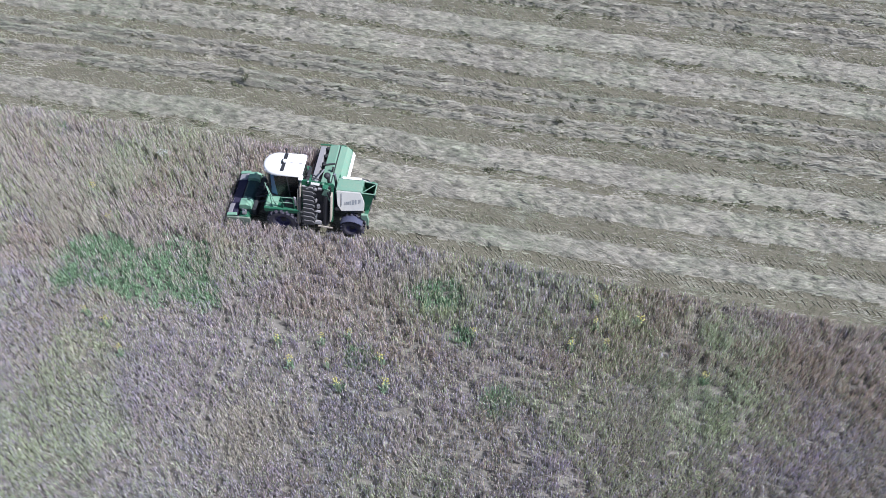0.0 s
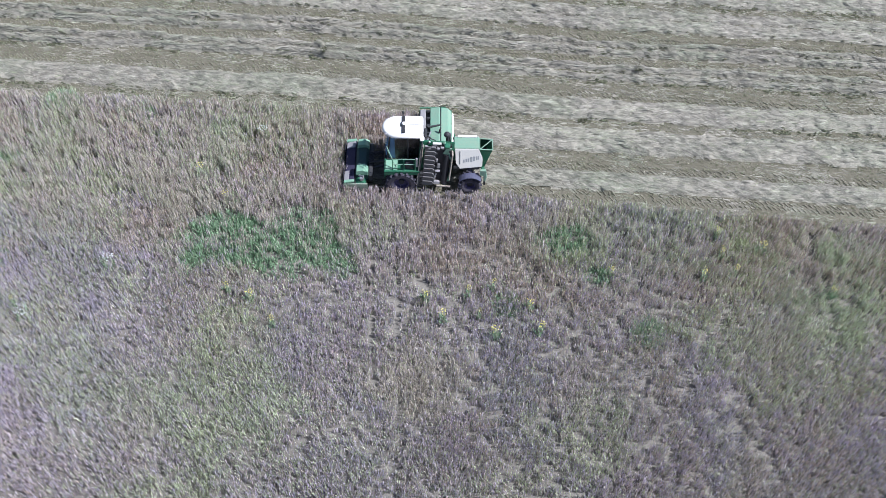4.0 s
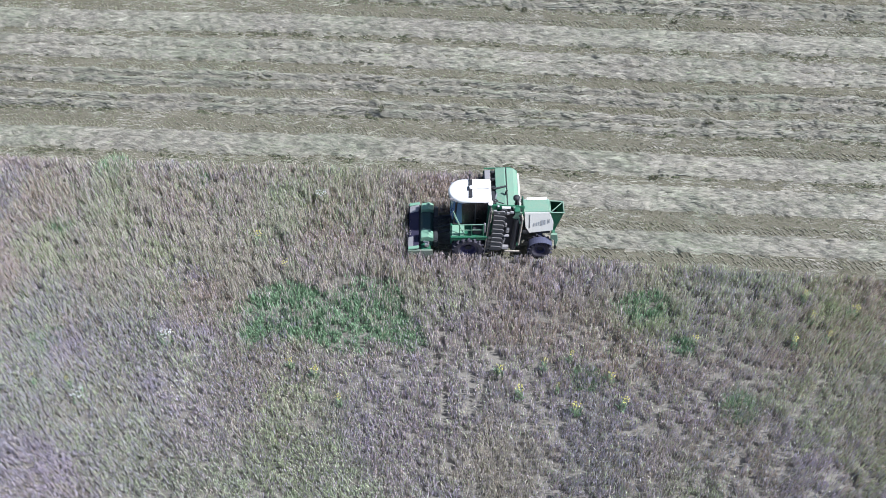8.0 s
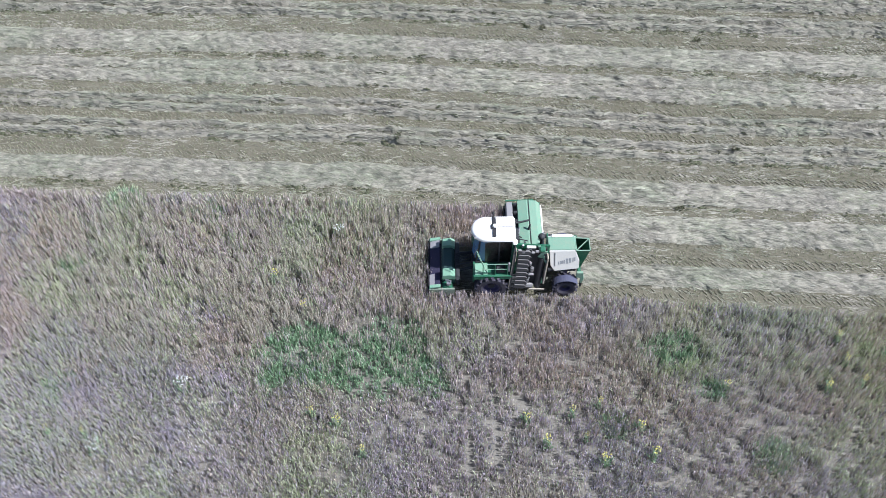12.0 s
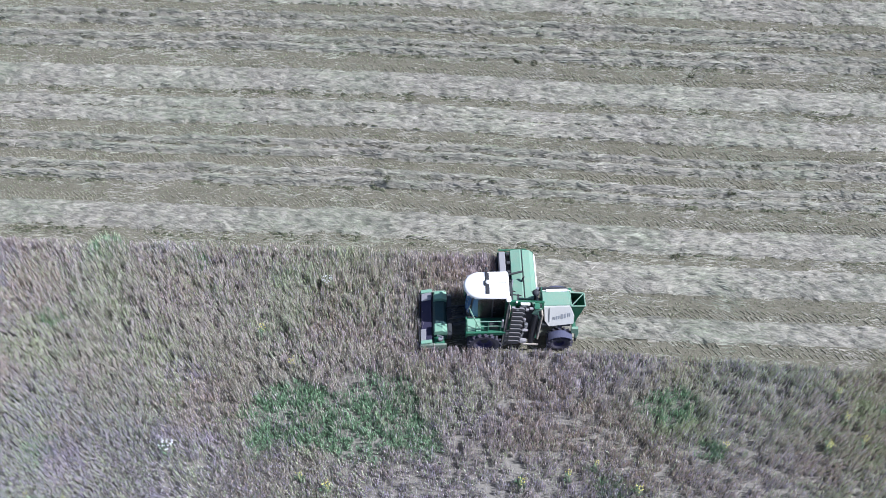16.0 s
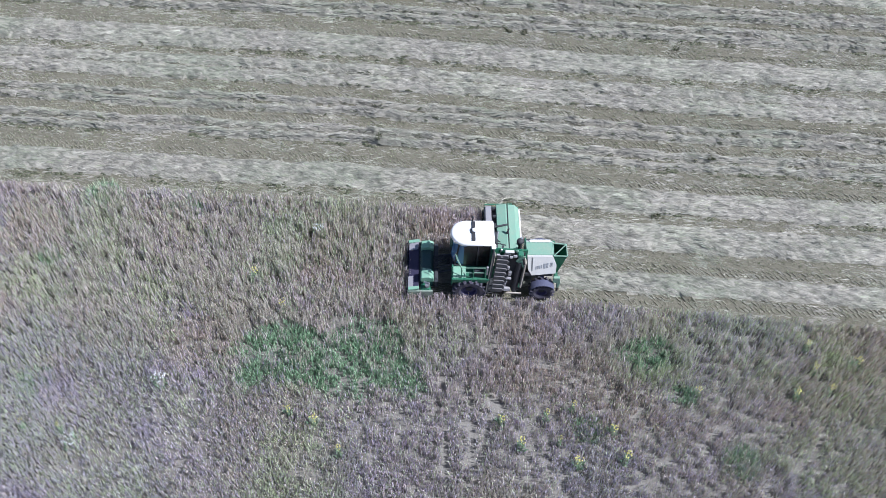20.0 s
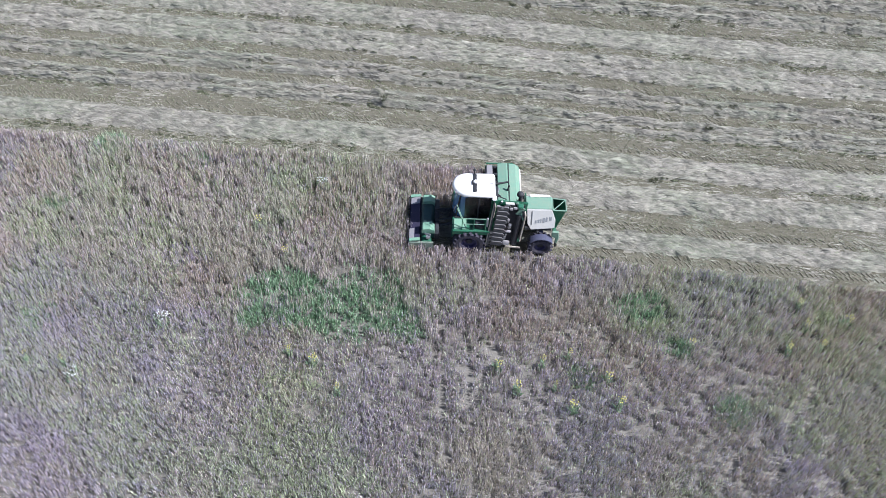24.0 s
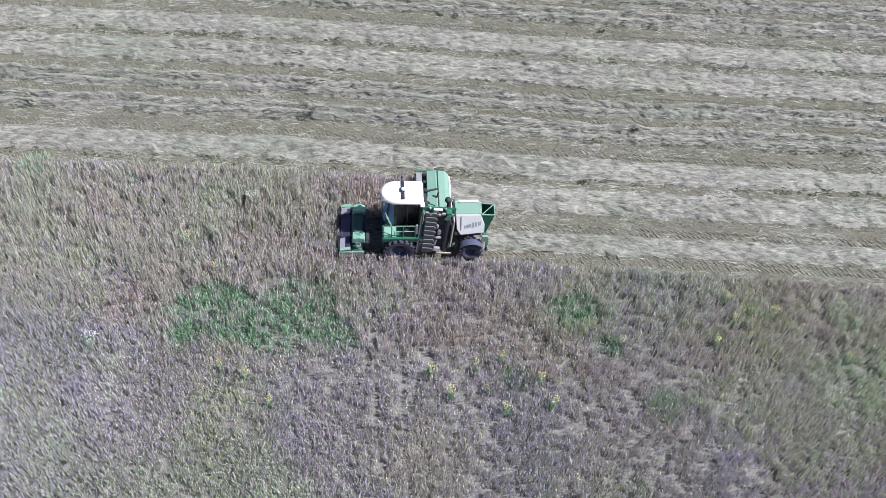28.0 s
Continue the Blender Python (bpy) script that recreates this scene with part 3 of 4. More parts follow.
    for mid, start in rows:
        for n in range(int((40 - start) / 0.125)):
            xx = start + n * 0.125
            if rng.rand() < 0.16 + 0.25 * math.sin(xx * 0.31 + mid):
                continue
            side = -1 if n % 2 else 1
            yc = mid + float(row_shift(xx)) * (mid > 3) + rng.randn() * 0.015 - side * 0.15
            a = math.radians(-48 if side > 0 else -40) + rng.randn() * 0.10
            ln, wd, ht = rng.uniform(0.13, 0.20), rng.uniform(0.032, 0.048), rng.uniform(0.045, 0.08)
            c, s = math.cos(a), math.sin(a)
            b = len(vs)
            for u, v, h in ((-1, -1, 0), (1, -1, 0), (1, 1, 0), (-1, 1, 0), (-0.8, -0.3, 1), (0.8, -0.3, 1), (0.8, 0.3, 1), (-0.8, 0.3, 1)):
                vs.append((xx + c * u * ln - s * v * wd, yc + s * u * ln + c * v * wd, h * ht))
            fs += [(b, b + 1, b + 5, b + 4), (b + 1, b + 2, b + 6, b + 5), (b + 2, b + 3, b + 7, b + 6), (b + 3, b, b + 4, b + 7), (b + 4, b + 5, b + 6, b + 7)]
    co = np.array(vs)
    co[:, 2] += ground_height(co[:, 0], co[:, 1]) - 0.02
    me = bpy.data.meshes.new("tyre_tread_prints")
    me.from_pydata(co, [], fs)
    me.materials.append(M_CLOD)
    tagged(new("tyre_tread_prints", me), "slanting tyre lug prints pressed into the soil", "tyre tracks", kind="stuff")


build_mown()


# ---- the self-propelled mower ----
def wheel(name, parent, x, y, r, w, rim_r, lugs):
    """Tyre with slanting lugs, dished rim; its outer face looks to the sign of y."""
    side = 1 if y > 0 else -1
    hub = new(name)
    hub.parent = parent
    hub.location = (x, y, r)
    h = w / 2
    bm = turned([(rim_r, -h * 0.8), (rim_r + 0.12, -h), (r - 0.10, -h), (r - 0.085, -h * 0.8), (r - 0.085, h * 0.8), (r - 0.10, h), (rim_r + 0.12, h), (rim_r, h * 0.8)], 40)
    for i in range(lugs):
        a = 2 * math.pi * i / lugs
        for s in (-1, 1):
            aa = a + (0.5 if s > 0 else 0) * 2 * math.pi / lugs
            rot = Matrix.Rotation(-aa, 3, "Y") @ Matrix.Rotation(s * radians(38), 3, "X")
            c = Matrix.Rotation(-aa, 3, "Y") @ Vector((r - 0.05, s * h * 0.52, 0))
            box(c, (0.15, h * 1.15, 0.10), 0.012, rot, bm)
    part("tyre", bm, P_RUBBER, hub, "black lugged tyre, dusty")
    bm = turned([(rim_r + 0.01, -h * 0.78), (rim_r + 0.01, h * 0.78), (rim_r - 0.05, h * 0.74), (rim_r - 0.07, side * h * 0.3), (0.14, side * h * 0.15), (0.13, -side * h * 0.2), (rim_r - 0.08, -side * h * 0.1), (rim_r - 0.05, -h * 0.74)], 32)
    rim = part("rim", bm, P_RIM, hub, "blue-grey steel rim")
    bm = rod((0, -h * 0.2 * side, 0), (0, h * 0.45 * side, 0), 0.15, 16)
    for i in range(8):
        a = i * math.pi / 4
        rod((0.2 * math.cos(a), side * h * 0.12, 0.2 * math.sin(a)), (0.2 * math.cos(a), side * h * 0.24, 0.2 * math.sin(a)), 0.02, 6, bm)
    part("wheel_hub", bm, P_DARK, rim)
    return hub


def arc_sheet(cx, cz, r, a0, a1, y0, y1, t=0.03, seg=12):
    inner = [(cx + r * math.cos(radians(a0 + (a1 - a0) * i / seg)), cz + r * math.sin(radians(a0 + (a1 - a0) * i / seg))) for i in range(seg + 1)]
    outer = [(cx + (r + t) * math.cos(radians(a0 + (a1 - a0) * i / seg)), cz + (r + t) * math.sin(radians(a0 + (a1 - a0) * i / seg))) for i in range(seg + 1)]
    return shell(inner, outer, "y", y0, y1)


def build_mower():
    m = new("mower")
    tagged(m, "green and white self-propelled mower cutting the herb crop", "mower")
    m.matrix_basis = pose(0, -0.29, 0, 0, 0, 4)

    # running gear
    bm = box((1.7, 0, 0.95), (5.2, 0.85, 0.42), 0.04)
    box((0, 0, 0.92), (0.5, 1.9, 0.45), 0.05, None, bm)
    box((3.52, 0, 0.70), (0.35, 2.1, 0.3), 0.04, None, bm)
    box((3.25, 0, 1.35), (1.0, 1.4, 0.5), 0.05, None, bm)
    part("chassis", bm, P_DARK, m, "dark steel chassis and axles")
    for y in (-1.32, 1.32):
        wheel("front_wheel", m, 0.0, y, 0.80, 0.64, 0.40, 17)
        part("front_mudguard", arc_sheet(0, 0.80, 0.90, 14, 166, y - (0.06 if y < 0 else 0.42), y + (0.42 if y < 0 else 0.06)), P_GREEN, m, "green curved front mudguard")
    for y in (-1.28, 0.95):
        wheel("rear_wheel", m, 3.55, y, 0.60, 0.58, 0.28, 14)
        bm = arc_sheet(3.55, 0.60, 0.68, 38, 142, y - (0.33 if y < 0 else 0.05), y + (0.05 if y < 0 else 0.33), 0.035)
        box((3.55, y - 0.28 * (1 if y > 0 else -1), 1.1), (0.2, 0.08, 0.4), 0.02, None, bm)
        part("rear_mudguard", bm, P_FENDER, m, "blue-grey plastic rear mudguard")

    # operator's platform on the near side and its rail
    bm = box((0.05, -1.08, 1.68), (1.85, 0.92, 0.07), 0.02)
    box((-0.82, -1.05, 1.50), (0.08, 0.85, 0.40), 0.02, None, bm)
    box((0.05, -1.50, 1.58), (1.85, 0.05, 0.26), 0.015, None, bm)
    platform = part("platform", bm, P_GREEN, m, "green chequer-plate operator platform")
    # lighter green than the platform: sunlight on the floor put into the colour
    bm = box((-0.50, -1.12, 1.74), (0.62, 0.66, 0.05), 0.015)
    part("step_plate", bm, P_MINT, platform, "step plate, lighter green for the sunlit floor")
    for x in (-0.42, 0.15, 0.72):
        part("rail_post", rod((x, -1.44, 1.7), (x, -1.44, 2.55), 0.022), P_GREEN, platform)
    for z in (2.15, 2.55):
        part("hand_rail", rod((-0.42, -1.44, z), (0.72, -1.44, z), 0.022), P_LIGHTGREEN, platform)
    part("slanting_rail", rod((-0.42, -1.44, 2.55), (-0.72, -1.0, 3.05), 0.022), P_LIGHTGREEN, platform)
    part("slanting_rail", rod((-0.68, -0.95, 2.7), (-0.25, -1.40, 1.9), 0.024), P_LIGHTGREEN, platform)
    bm = box((0.80, -1.36, 2.2), (0.10, 0.14, 0.55), 0.02)
    ball((0.80, -1.38, 2.52), 0.06, 1, bm, 10)
    part("lever_box", bm, P_GREYWHITE, platform, "pale grey control box")
    bm = box((0.42, -1.22, 1.90), (0.42, 0.36, 0.32), 0.04)
    part("tool_box", bm, P_DARK, platform)
    for i in range(5):
        part("step", box((0.98, -1.38, 0.45 + i * 0.26), (0.30, 0.22, 0.035), 0.01), P_DARK, m, "dark steel access step")
    part("platform", box((0.05, 1.05, 1.68), (1.75, 0.85, 0.07), 0.02), P_GREEN, m)

    # cab
    cab = new("cab")
    cab.parent = m
    bm = box((0.1, 0, 1.72), (1.75, 1.45, 0.14), 0.03)
    part("cab_floor", bm, P_BLACK, cab)
    for x, y, x2, y2 in ((-0.72, -0.62, -0.55, -0.62), (-0.72, 0.62, -0.55, 0.62), (0.95, -0.70, 0.92, -0.68), (0.95, 0.70, 0.92, 0.68), (0.35, -0.72, 0.35, -0.70), (0.35, 0.72, 0.35, 0.70)):
        part("cab_post", rod((x, y, 1.75), (x2, y2, 3.3), 0.045, 8), P_BLACK, cab)
    # curved windscreen
    front = [(-0.30, -0.70), (-0.62, -0.62), (-0.82, -0.38), (-0.90, 0.0), (-0.82, 0.38), (-0.62, 0.62), (-0.30, 0.70)]
    bm = bmesh.new()
    for k in (0.0, 0.025):
        lo = [bm.verts.new((x * 1.0 + k, y * (1 - k), 1.75)) for x, y in front]
        hi = [bm.verts.new((x * 0.9 + k + 0.05, y * (1 - k), 3.28)) for x, y in front]
        for i in range(len(front) - 1):
            bm.faces.new((lo[i], lo[i + 1], hi[i + 1], hi[i]))
    part("windscreen", bm, G_BLUE, cab, "curved tinted windscreen, sky reflection put into its blue")
    for y in (-0.72, 0.72):
        part("side_window", box((0.0, y, 2.52), (0.62, 0.02, 1.45), 0.004), G_CAB, cab, "dark tinted cab window")
        door = part("door_window", box((0.64, y, 2.52), (0.52, 0.02, 1.45), 0.004), G_CAB, cab, "dark tinted cab door glass")
        part("door_handle", box((0.45, y * 1.04, 2.2), (0.12, 0.03, 0.04), 0.01), P_BLACK, door)
    part("rear_window", box((0.95, 0, 2.6), (0.02, 1.3, 1.3), 0.004), G_CAB, cab)
    bm = box((0.45, 0.0, 2.05), (0.5, 0.5, 0.14), 0.05)
    box((0.68, 0.0, 2.4), (0.14, 0.48, 0.65), 0.05, None, bm)
    box((0.45, 0.0, 1.88), (0.3, 0.3, 0.25), 0.03, None, bm)
    part("rear_pillar", box((1.02, -0.70, 2.5), (0.13, 0.10, 1.55), 0.02), P_MINT, cab, "light green rear cab pillar")
    part("driver_seat", bm, P_BLACK, cab, "empty black driver seat")
    bm = turned([(0.19, -0.015), (0.22, -0.015), (0.22, 0.015), (0.19, 0.015)], 20)
    bmesh.ops.transform(bm, matrix=Matrix.Translation((-0.12, 0, 2.35)) @ Matrix.Rotation(radians(65), 4, "X") @ Matrix.Rotation(radians(0), 4, "Y"), verts=bm.verts)
    rod((-0.12, 0, 2.35), (-0.32, 0, 1.8), 0.03, 8, bm)
    part("steering_wheel", bm, P_BLACK, cab)
    # roof: rounded nose, domed top
    outline = []
    for i in range(13):
        a = math.pi / 2 + math.pi * i / 12
        outline.append((-0.22 + 0.72 * math.cos(a) * 1.0, 0.70 * math.sin(a)))
    outline += [(1.06, -0.70), (1.10, -0.60), (1.10, 0.60), (1.06, 0.70)]
    bm = bmesh.new()
    levels = [(1.0, 3.28), (1.03, 3.34), (1.0, 3.44), (0.93, 3.50), (0.70, 3.53), (0.3, 3.54)]
    rings = []
    for s, z in levels:
        rings.append([bm.verts.new((0.1 + (x - 0.1) * s, y * s, z)) for x, y in outline])
    k = len(outline)
    for r0, r1 in zip(rings, rings[1:]):
        for i in range(k):
            bm.faces.new((r0[i], r0[(i + 1) % k], r1[(i + 1) % k], r1[i]))
    bm.faces.new(rings[-1])
    bm.faces.new(rings[0][::-1])
    roof = smooth(part("roof", bm, P_WHITE, cab, "white rounded cab roof"))
    bm = box((0.13, 0, 3.56), (0.17, 1.16, 0.05), 0.02)
    box((0.10, 0, 3.58), (0.24, 0.28, 0.05), 0.02, None, bm)
    part("roof_strap", bm, P_BLACK, roof, "black lamp bar across the roof")
    part("antenna_dome", ball((0.15, 0.02, 3.62), 0.11, 0.7), P_WHITE, roof, "white domed antenna")
    bm = rod((0.1, 0.62, 3.5), (0.1, 0.66, 3.72), 0.035, 10)
    ball((0.1, 0.67, 3.75), 0.07, 1.2, bm, 10)
    part("beacon", bm, P_BLACK, roof)
    part("roof_seam", box((0.62, 0.02, 3.545), (0.85, 0.025, 0.012), 0.004), P_GREYWHITE, roof)
    for y in (-0.5, -0.25, 0.25, 0.5):
        part("work_lamp", rod((-0.70, y, 3.40), (-0.80, y, 3.37), 0.06, 10), P_GREYWHITE, roof)
    bm = rod((-0.66, -0.66, 2.75), (-0.80, -0.90, 2.70), 0.018, 8)
    box((-0.82, -0.92, 2.58), (0.05, 0.15, 0.24), 0.03, None, bm)
    part("mirror", bm, P_BLACK, cab, "black wing mirror on its arm")

    # front mower unit
    unit = new("front_mower")
    unit.parent = m
    bm = prism([(-3.02, 0.48), (-2.97, 0.70), (-2.48, 0.86), (-2.46, 0.48)], "y", -1.40, 1.40, 0.015)
    part("front_cover", bm, P_NAVY, unit, "dark blue front cover")
    slope = Matrix.Rotation(radians(-18), 3, "Y")
    part("far_plate", box((-2.73, 1.10, 0.80), (0.48, 0.44, 0.03), 0.008, slope), P_GREYWHITE, unit, "dusty pale grey plate")
    part("near_plate", box((-2.87, -1.02, 0.75), (0.26, 0.66, 0.03), 0.008, slope), P_GREYWHITE, unit, "dusty pale grey plate")
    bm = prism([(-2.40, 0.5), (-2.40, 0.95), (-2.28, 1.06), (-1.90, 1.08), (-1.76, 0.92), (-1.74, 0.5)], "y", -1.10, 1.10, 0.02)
    part("hood", bm, P_HOOD_SHADE, unit, "green hood with the cab's shade in its colour")
    for s in (-1, 1):
        bm = prism([(-2.40, 0.36), (-2.38, 0.70), (-2.25, 0.78), (-1.95, 0.76), (-1.82, 0.36)], "y", s * 1.115, s * 1.46, 0.02)
        part("end_hood", bm, P_GREEN, unit, "green end hood")
        part("end_cap", box((-2.72, s * 1.42, 0.80), (0.54, 0.18, 0.08), 0.015, Matrix.Rotation(radians(-10), 3, "Y")), P_MINT, unit, "light green end cap")
        bm = prism([(-2.38, 0.98), (-2.34, 1.24), (-1.96, 1.30), (-1.74, 1.16), (-1.74, 0.92), (-2.36, 0.92)], "y", s * 0.68, s * 1.13, 0.02)
        part("gear_cover", bm, P_MINT, unit, "raised light green gear cover")
        part("end_plate", box((-2.4, s * 1.49, 0.40), (1.25, 0.10, 0.60), 0.02), P_DUSTGREEN, unit, "dusty pale green end plate")
        part("skid", box((-2.35, s * 1.2, 0.10), (0.9, 0.5, 0.06), 0.02), P_STEEL, unit)
        part("lift_arm", rod((-1.75, s * 0.5, 0.75), (-0.55, s * 0.42, 1.05), 0.07, 10), P_DARK, unit)
        part("lift_ram", rod((-1.70, s * 0.35, 1.05), (-0.7, s * 0.3, 1.25), 0.045, 10), P_DARK, unit)
    part("front_curtain", box((-3.06, 0, 0.40), (0.03, 2.9, 0.55), 0.008), P_CLOTH, unit, "black canvas curtain")
    bm = box((-2.4, 0, 0.25), (0.45, 2.8, 0.12), 0.03)
    part("cutter_bar", bm, P_STEEL, unit)
    for i in range(7):
        part("cutting_disc", rod((-2.62, -1.2 + i * 0.4, 0.2), (-2.62, -1.2 + i * 0.4, 0.26), 0.17, 14), P_DARK, unit)
    part("rear_frame", box((-1.62, 0, 0.72), (0.22, 2.3, 0.5), 0.04), P_DARK, unit)
    part("hinge_gap", box((-2.43, 0, 0.80), (0.05, 2.2, 0.10), 0.01), P_BLACK, unit)
    bm = rod((-2.2, -1.20, 1.0), (-1.95, -1.36, 1.12), 0.05, 8)
    box((-2.05, -1.36, 0.95), (0.22, 0.18, 0.2), 0.03, None, bm)
    part("hydraulic_motor", bm, P_STEEL, unit, "worn steel hydraulic motor")
    bm = None
    for i in range(6):
        y = -0.3 + i * 0.12
        p = [Vector((-1.75, y, 1.08)), Vector((-1.35, y * 0.8, 1.28)), Vector((-0.95, y * 0.6, 1.15))]
        bm = rod(p[0], p[1], 0.022, 6, bm)
        rod(p[1], p[2], 0.022, 6, bm)
    part("hoses", bm, P_BLACK, unit, "black hydraulic hoses")

    # side mower unit, lowered on the far side
    unit = new("side_mower")
    unit.parent = m
    y0, y1 = 0.58, 3.56
    bm = prism([(0.86, 0.55), (0.92, 1.00), (1.22, 1.04), (1.24, 0.55)], "y", y0, y1, 0.015)
    part("front_cover", bm, P_GREYWHITE, unit, "dusty pale grey front cover")
    bm = prism([(1.25, 0.55), (1.25, 0.86), (1.48, 0.90), (1.50, 0.55)], "y", y0 + 0.03, y1 - 0.03, 0.01)
    part("hinge_gap", bm, P_BLACK, unit)
    bm = prism([(1.46, 0.55), (1.46, 1.14), (1.95, 1.22), (2.02, 1.18), (2.02, 0.55)], "y", y0, y1, 0.02)
    part("middle_hood", bm, P_LIGHTGREEN, unit, "light green middle hood")
    bm = prism([(2.045, 0.55), (2.045, 1.20), (2.42, 1.16), (2.62, 0.92), (2.66, 0.50)], "y", y0 + 0.02, y1 - 0.02, 0.02)
    part("rear_hood", bm, P_LIGHTGREEN, unit, "light green rear hood")
    part("hood_seam", box((2.03, (y0 + y1) / 2, 1.2), (0.03, y1 - y0, 0.05), 0.008), P_DARK, unit)
    part("rear_edge", box((2.70, (y0 + y1) / 2, 0.62), (0.06, y1 - y0, 0.30), 0.02, Matrix.Rotation(radians(-12), 3, "Y")), P_WHITE, unit, "white rear deflector edge")
    for y in (y0 - 0.02, y1 + 0.02):
        part("end_plate", box((1.75, y, 0.55), (1.8, 0.04, 0.75), 0.02), P_GREEN, unit)
    part("outer_rail", rod((0.88, y1 + 0.06, 1.06), (2.3, y1 + 0.06, 1.10), 0.04, 8), P_GREEN, unit)
    part("cutter_bar", box((1.25, (y0 + y1) / 2, 0.22), (0.45, y1 - y0, 0.12), 0.03), P_STEEL, unit)
    part("skid", box((1.3, (y0 + y1) / 2, 0.08), (0.8, y1 - y0 - 0.3, 0.05), 0.02), P_STEEL, unit)
    part("front_curtain", box((0.80, (y0 + y1) / 2, 0.42), (0.03, y1 - y0, 0.6), 0.008), P_CLOTH, unit)
    bm = box((1.75, 0.5, 1.1), (0.24, 0.9, 0.18), 0.04)
    part("carrying_arm", bm, P_DARK, unit)
    for y in (1.75, 2.3, 2.85, 3.38):
        part("bracket", box((1.36, y, 1.02), (0.22, 0.16, 0.18), 0.03), P_DARK, unit)
    part("fold_ram", rod((1.3, 0.5, 1.7), (1.5, 1.7, 1.26), 0.04, 10), P_STEEL, unit)
    part("drive_guard", rod((1.35, 2.05, 1.22), (2.0, 2.18, 1.26), 0.05, 8), P_DARK, unit)
    part("handle", rod((1.95, 1.62, 1.24), (2.02, 1.72, 1.5), 0.05, 8), P_BLACK, unit)

    # side mower unit, folded up on the near side: its underside faces the crop
    unit = new("folded_mower")
    unit.parent = m
    unit.matrix_basis = pose(-0.20, 0, 0.02, 0, 5.5, 0)

    def lay(x, z, out=0.0):
        """A place on the folded unit: x along the machine, z up, leaning outwards at the foot."""
        return (x, -1.05 - (3.3 - z) * 0.17 - out, z)

    tilt = Matrix.Rotation(radians(-9.7), 3, "X")
    part("hood_shell", box(lay(1.75, 2.05, -0.32), (1.75, 0.10, 2.55), 0.03, tilt), P_GREEN, unit, "green hood of the folded unit")
    part("front_side_plate", box(lay(0.98, 2.05, -0.06), (0.06, 0.55, 2.55), 0.02, tilt), P_DARK, unit)
    part("guard_strip", box(lay(0.93, 2.0, 0.16), (0.07, 0.07, 2.35), 0.015, tilt), P_TAN, unit, "dusty beige guard strip")
    part("top_guard", box(lay(0.99, 2.95, 0.02), (0.10, 0.3, 0.7), 0.02, tilt), P_TAN, unit, "dusty beige guard plate")
    part("rear_side_plate", box(lay(2.56, 2.05, -0.06), (0.07, 0.4, 1.7), 0.02, tilt), P_TAN, unit, "dusty beige curtain edge")
    part("inner_frame", box(lay(2.05, 2.05, -0.20), (0.9, 0.08, 2.4), 0.02, tilt), P_BLACK, unit)
    for i in range(9):
        z = 0.95 + i * 0.275
        bm = prism([(-0.27, -0.17), (0.20, -0.20), (0.31, -0.10), (0.31, 0.05), (0.22, 0.17), (-0.25, 0.18), (-0.28, 0.02)], "y", -0.025, 0.025, 0.012)
        bmesh.ops.transform(bm, matrix=Matrix.Translation(lay(1.42 - (z - 2) * 0.02, z, 0.07)) @ Matrix.Rotation(radians(7), 4, "X"), verts=bm.verts)
        part("skid_plate", bm, P_BLADE, unit, "grey overlapping wear plate")
    for i in range(6):
        z = 1.05 + i * 0.42
        part("cutting_disc", rod(lay(1.60, z, 0.02), lay(1.60, z, -0.06), 0.2, 14), P_DARK, unit)
    for i, (x, z, sx, sz) in enumerate(((1.92, 0.98, 0.34, 0.22), (1.80, 1.32, 0.10, 0.22), (1.90, 1.72, 0.28, 0.07), (1.92, 2.05, 0.16, 0.26), (1.80, 2.4, 0.10, 0.20), (1.84, 1.52, 0.08, 0.10))):
        part("gear_case", box(lay(x, z, 0.0), (sx, 0.16, sz), 0.03, tilt), P_GREYWHITE if i % 2 == 0 else P_STEEL, unit, "pale metal gear casing")
    part("conditioner_roller", rod(lay(2.3, 0.85, -0.08), lay(2.3, 2.75, -0.08), 0.14, 14), P_BLACK, unit)
    part("curtain", box(lay(2.30, 0.78, 0.05), (0.75, 0.05, 0.10), 0.01), P_TAN, unit)
    part("top_bracket", box(lay(1.72, 3.34, -0.12), (0.44, 0.16, 0.05), 0.015), P_OFFWHITE, unit, "dusty white top plate")
    for x, w, out in ((1.18, 0.16, 0.02), (1.36, 0.12, 0.08), (1.56, 0.2, 0.06), (1.8, 0.14, 0.1), (2.0, 0.18, 0.04)):
        part("hinge_lug", box(lay(x, 3.16 + w * 0.4, out), (w, 0.10, 0.10), 0.01, tilt), P_GREYWHITE, unit, "dusty grey hinge lug")
    part("top_hinge", box(lay(2.25, 3.30, -0.05), (0.28, 0.3, 0.12), 0.03), P_GREEN, unit)
    part("strap", box(lay(2.46, 2.85, 0.04), (0.10, 0.05, 0.6), 0.015, Matrix.Rotation(radians(-14), 3, "Y")), P_BLACK, unit)
    part("link_arm", rod(lay(2.08, 3.35, -0.2), lay(2.52, 2.55, 0.02), 0.07, 8), P_LIGHTGREEN, unit)
    part("cover_flap", box(lay(2.28, 3.05, 0.02), (0.26, 0.05, 0.55), 0.02, Matrix.Rotation(radians(20), 3, "Y")), P_LIGHTGREEN, unit)
    part("fold_ram", rod((1.1, -0.5, 1.6), lay(1.35, 3.3, -0.25), 0.05, 10), P_STEEL, unit)
    part("mast", box((1.06, -0.62, 2.2), (0.12, 0.16, 2.3), 0.03), P_TAN, m, "dusty beige upright behind the cab")
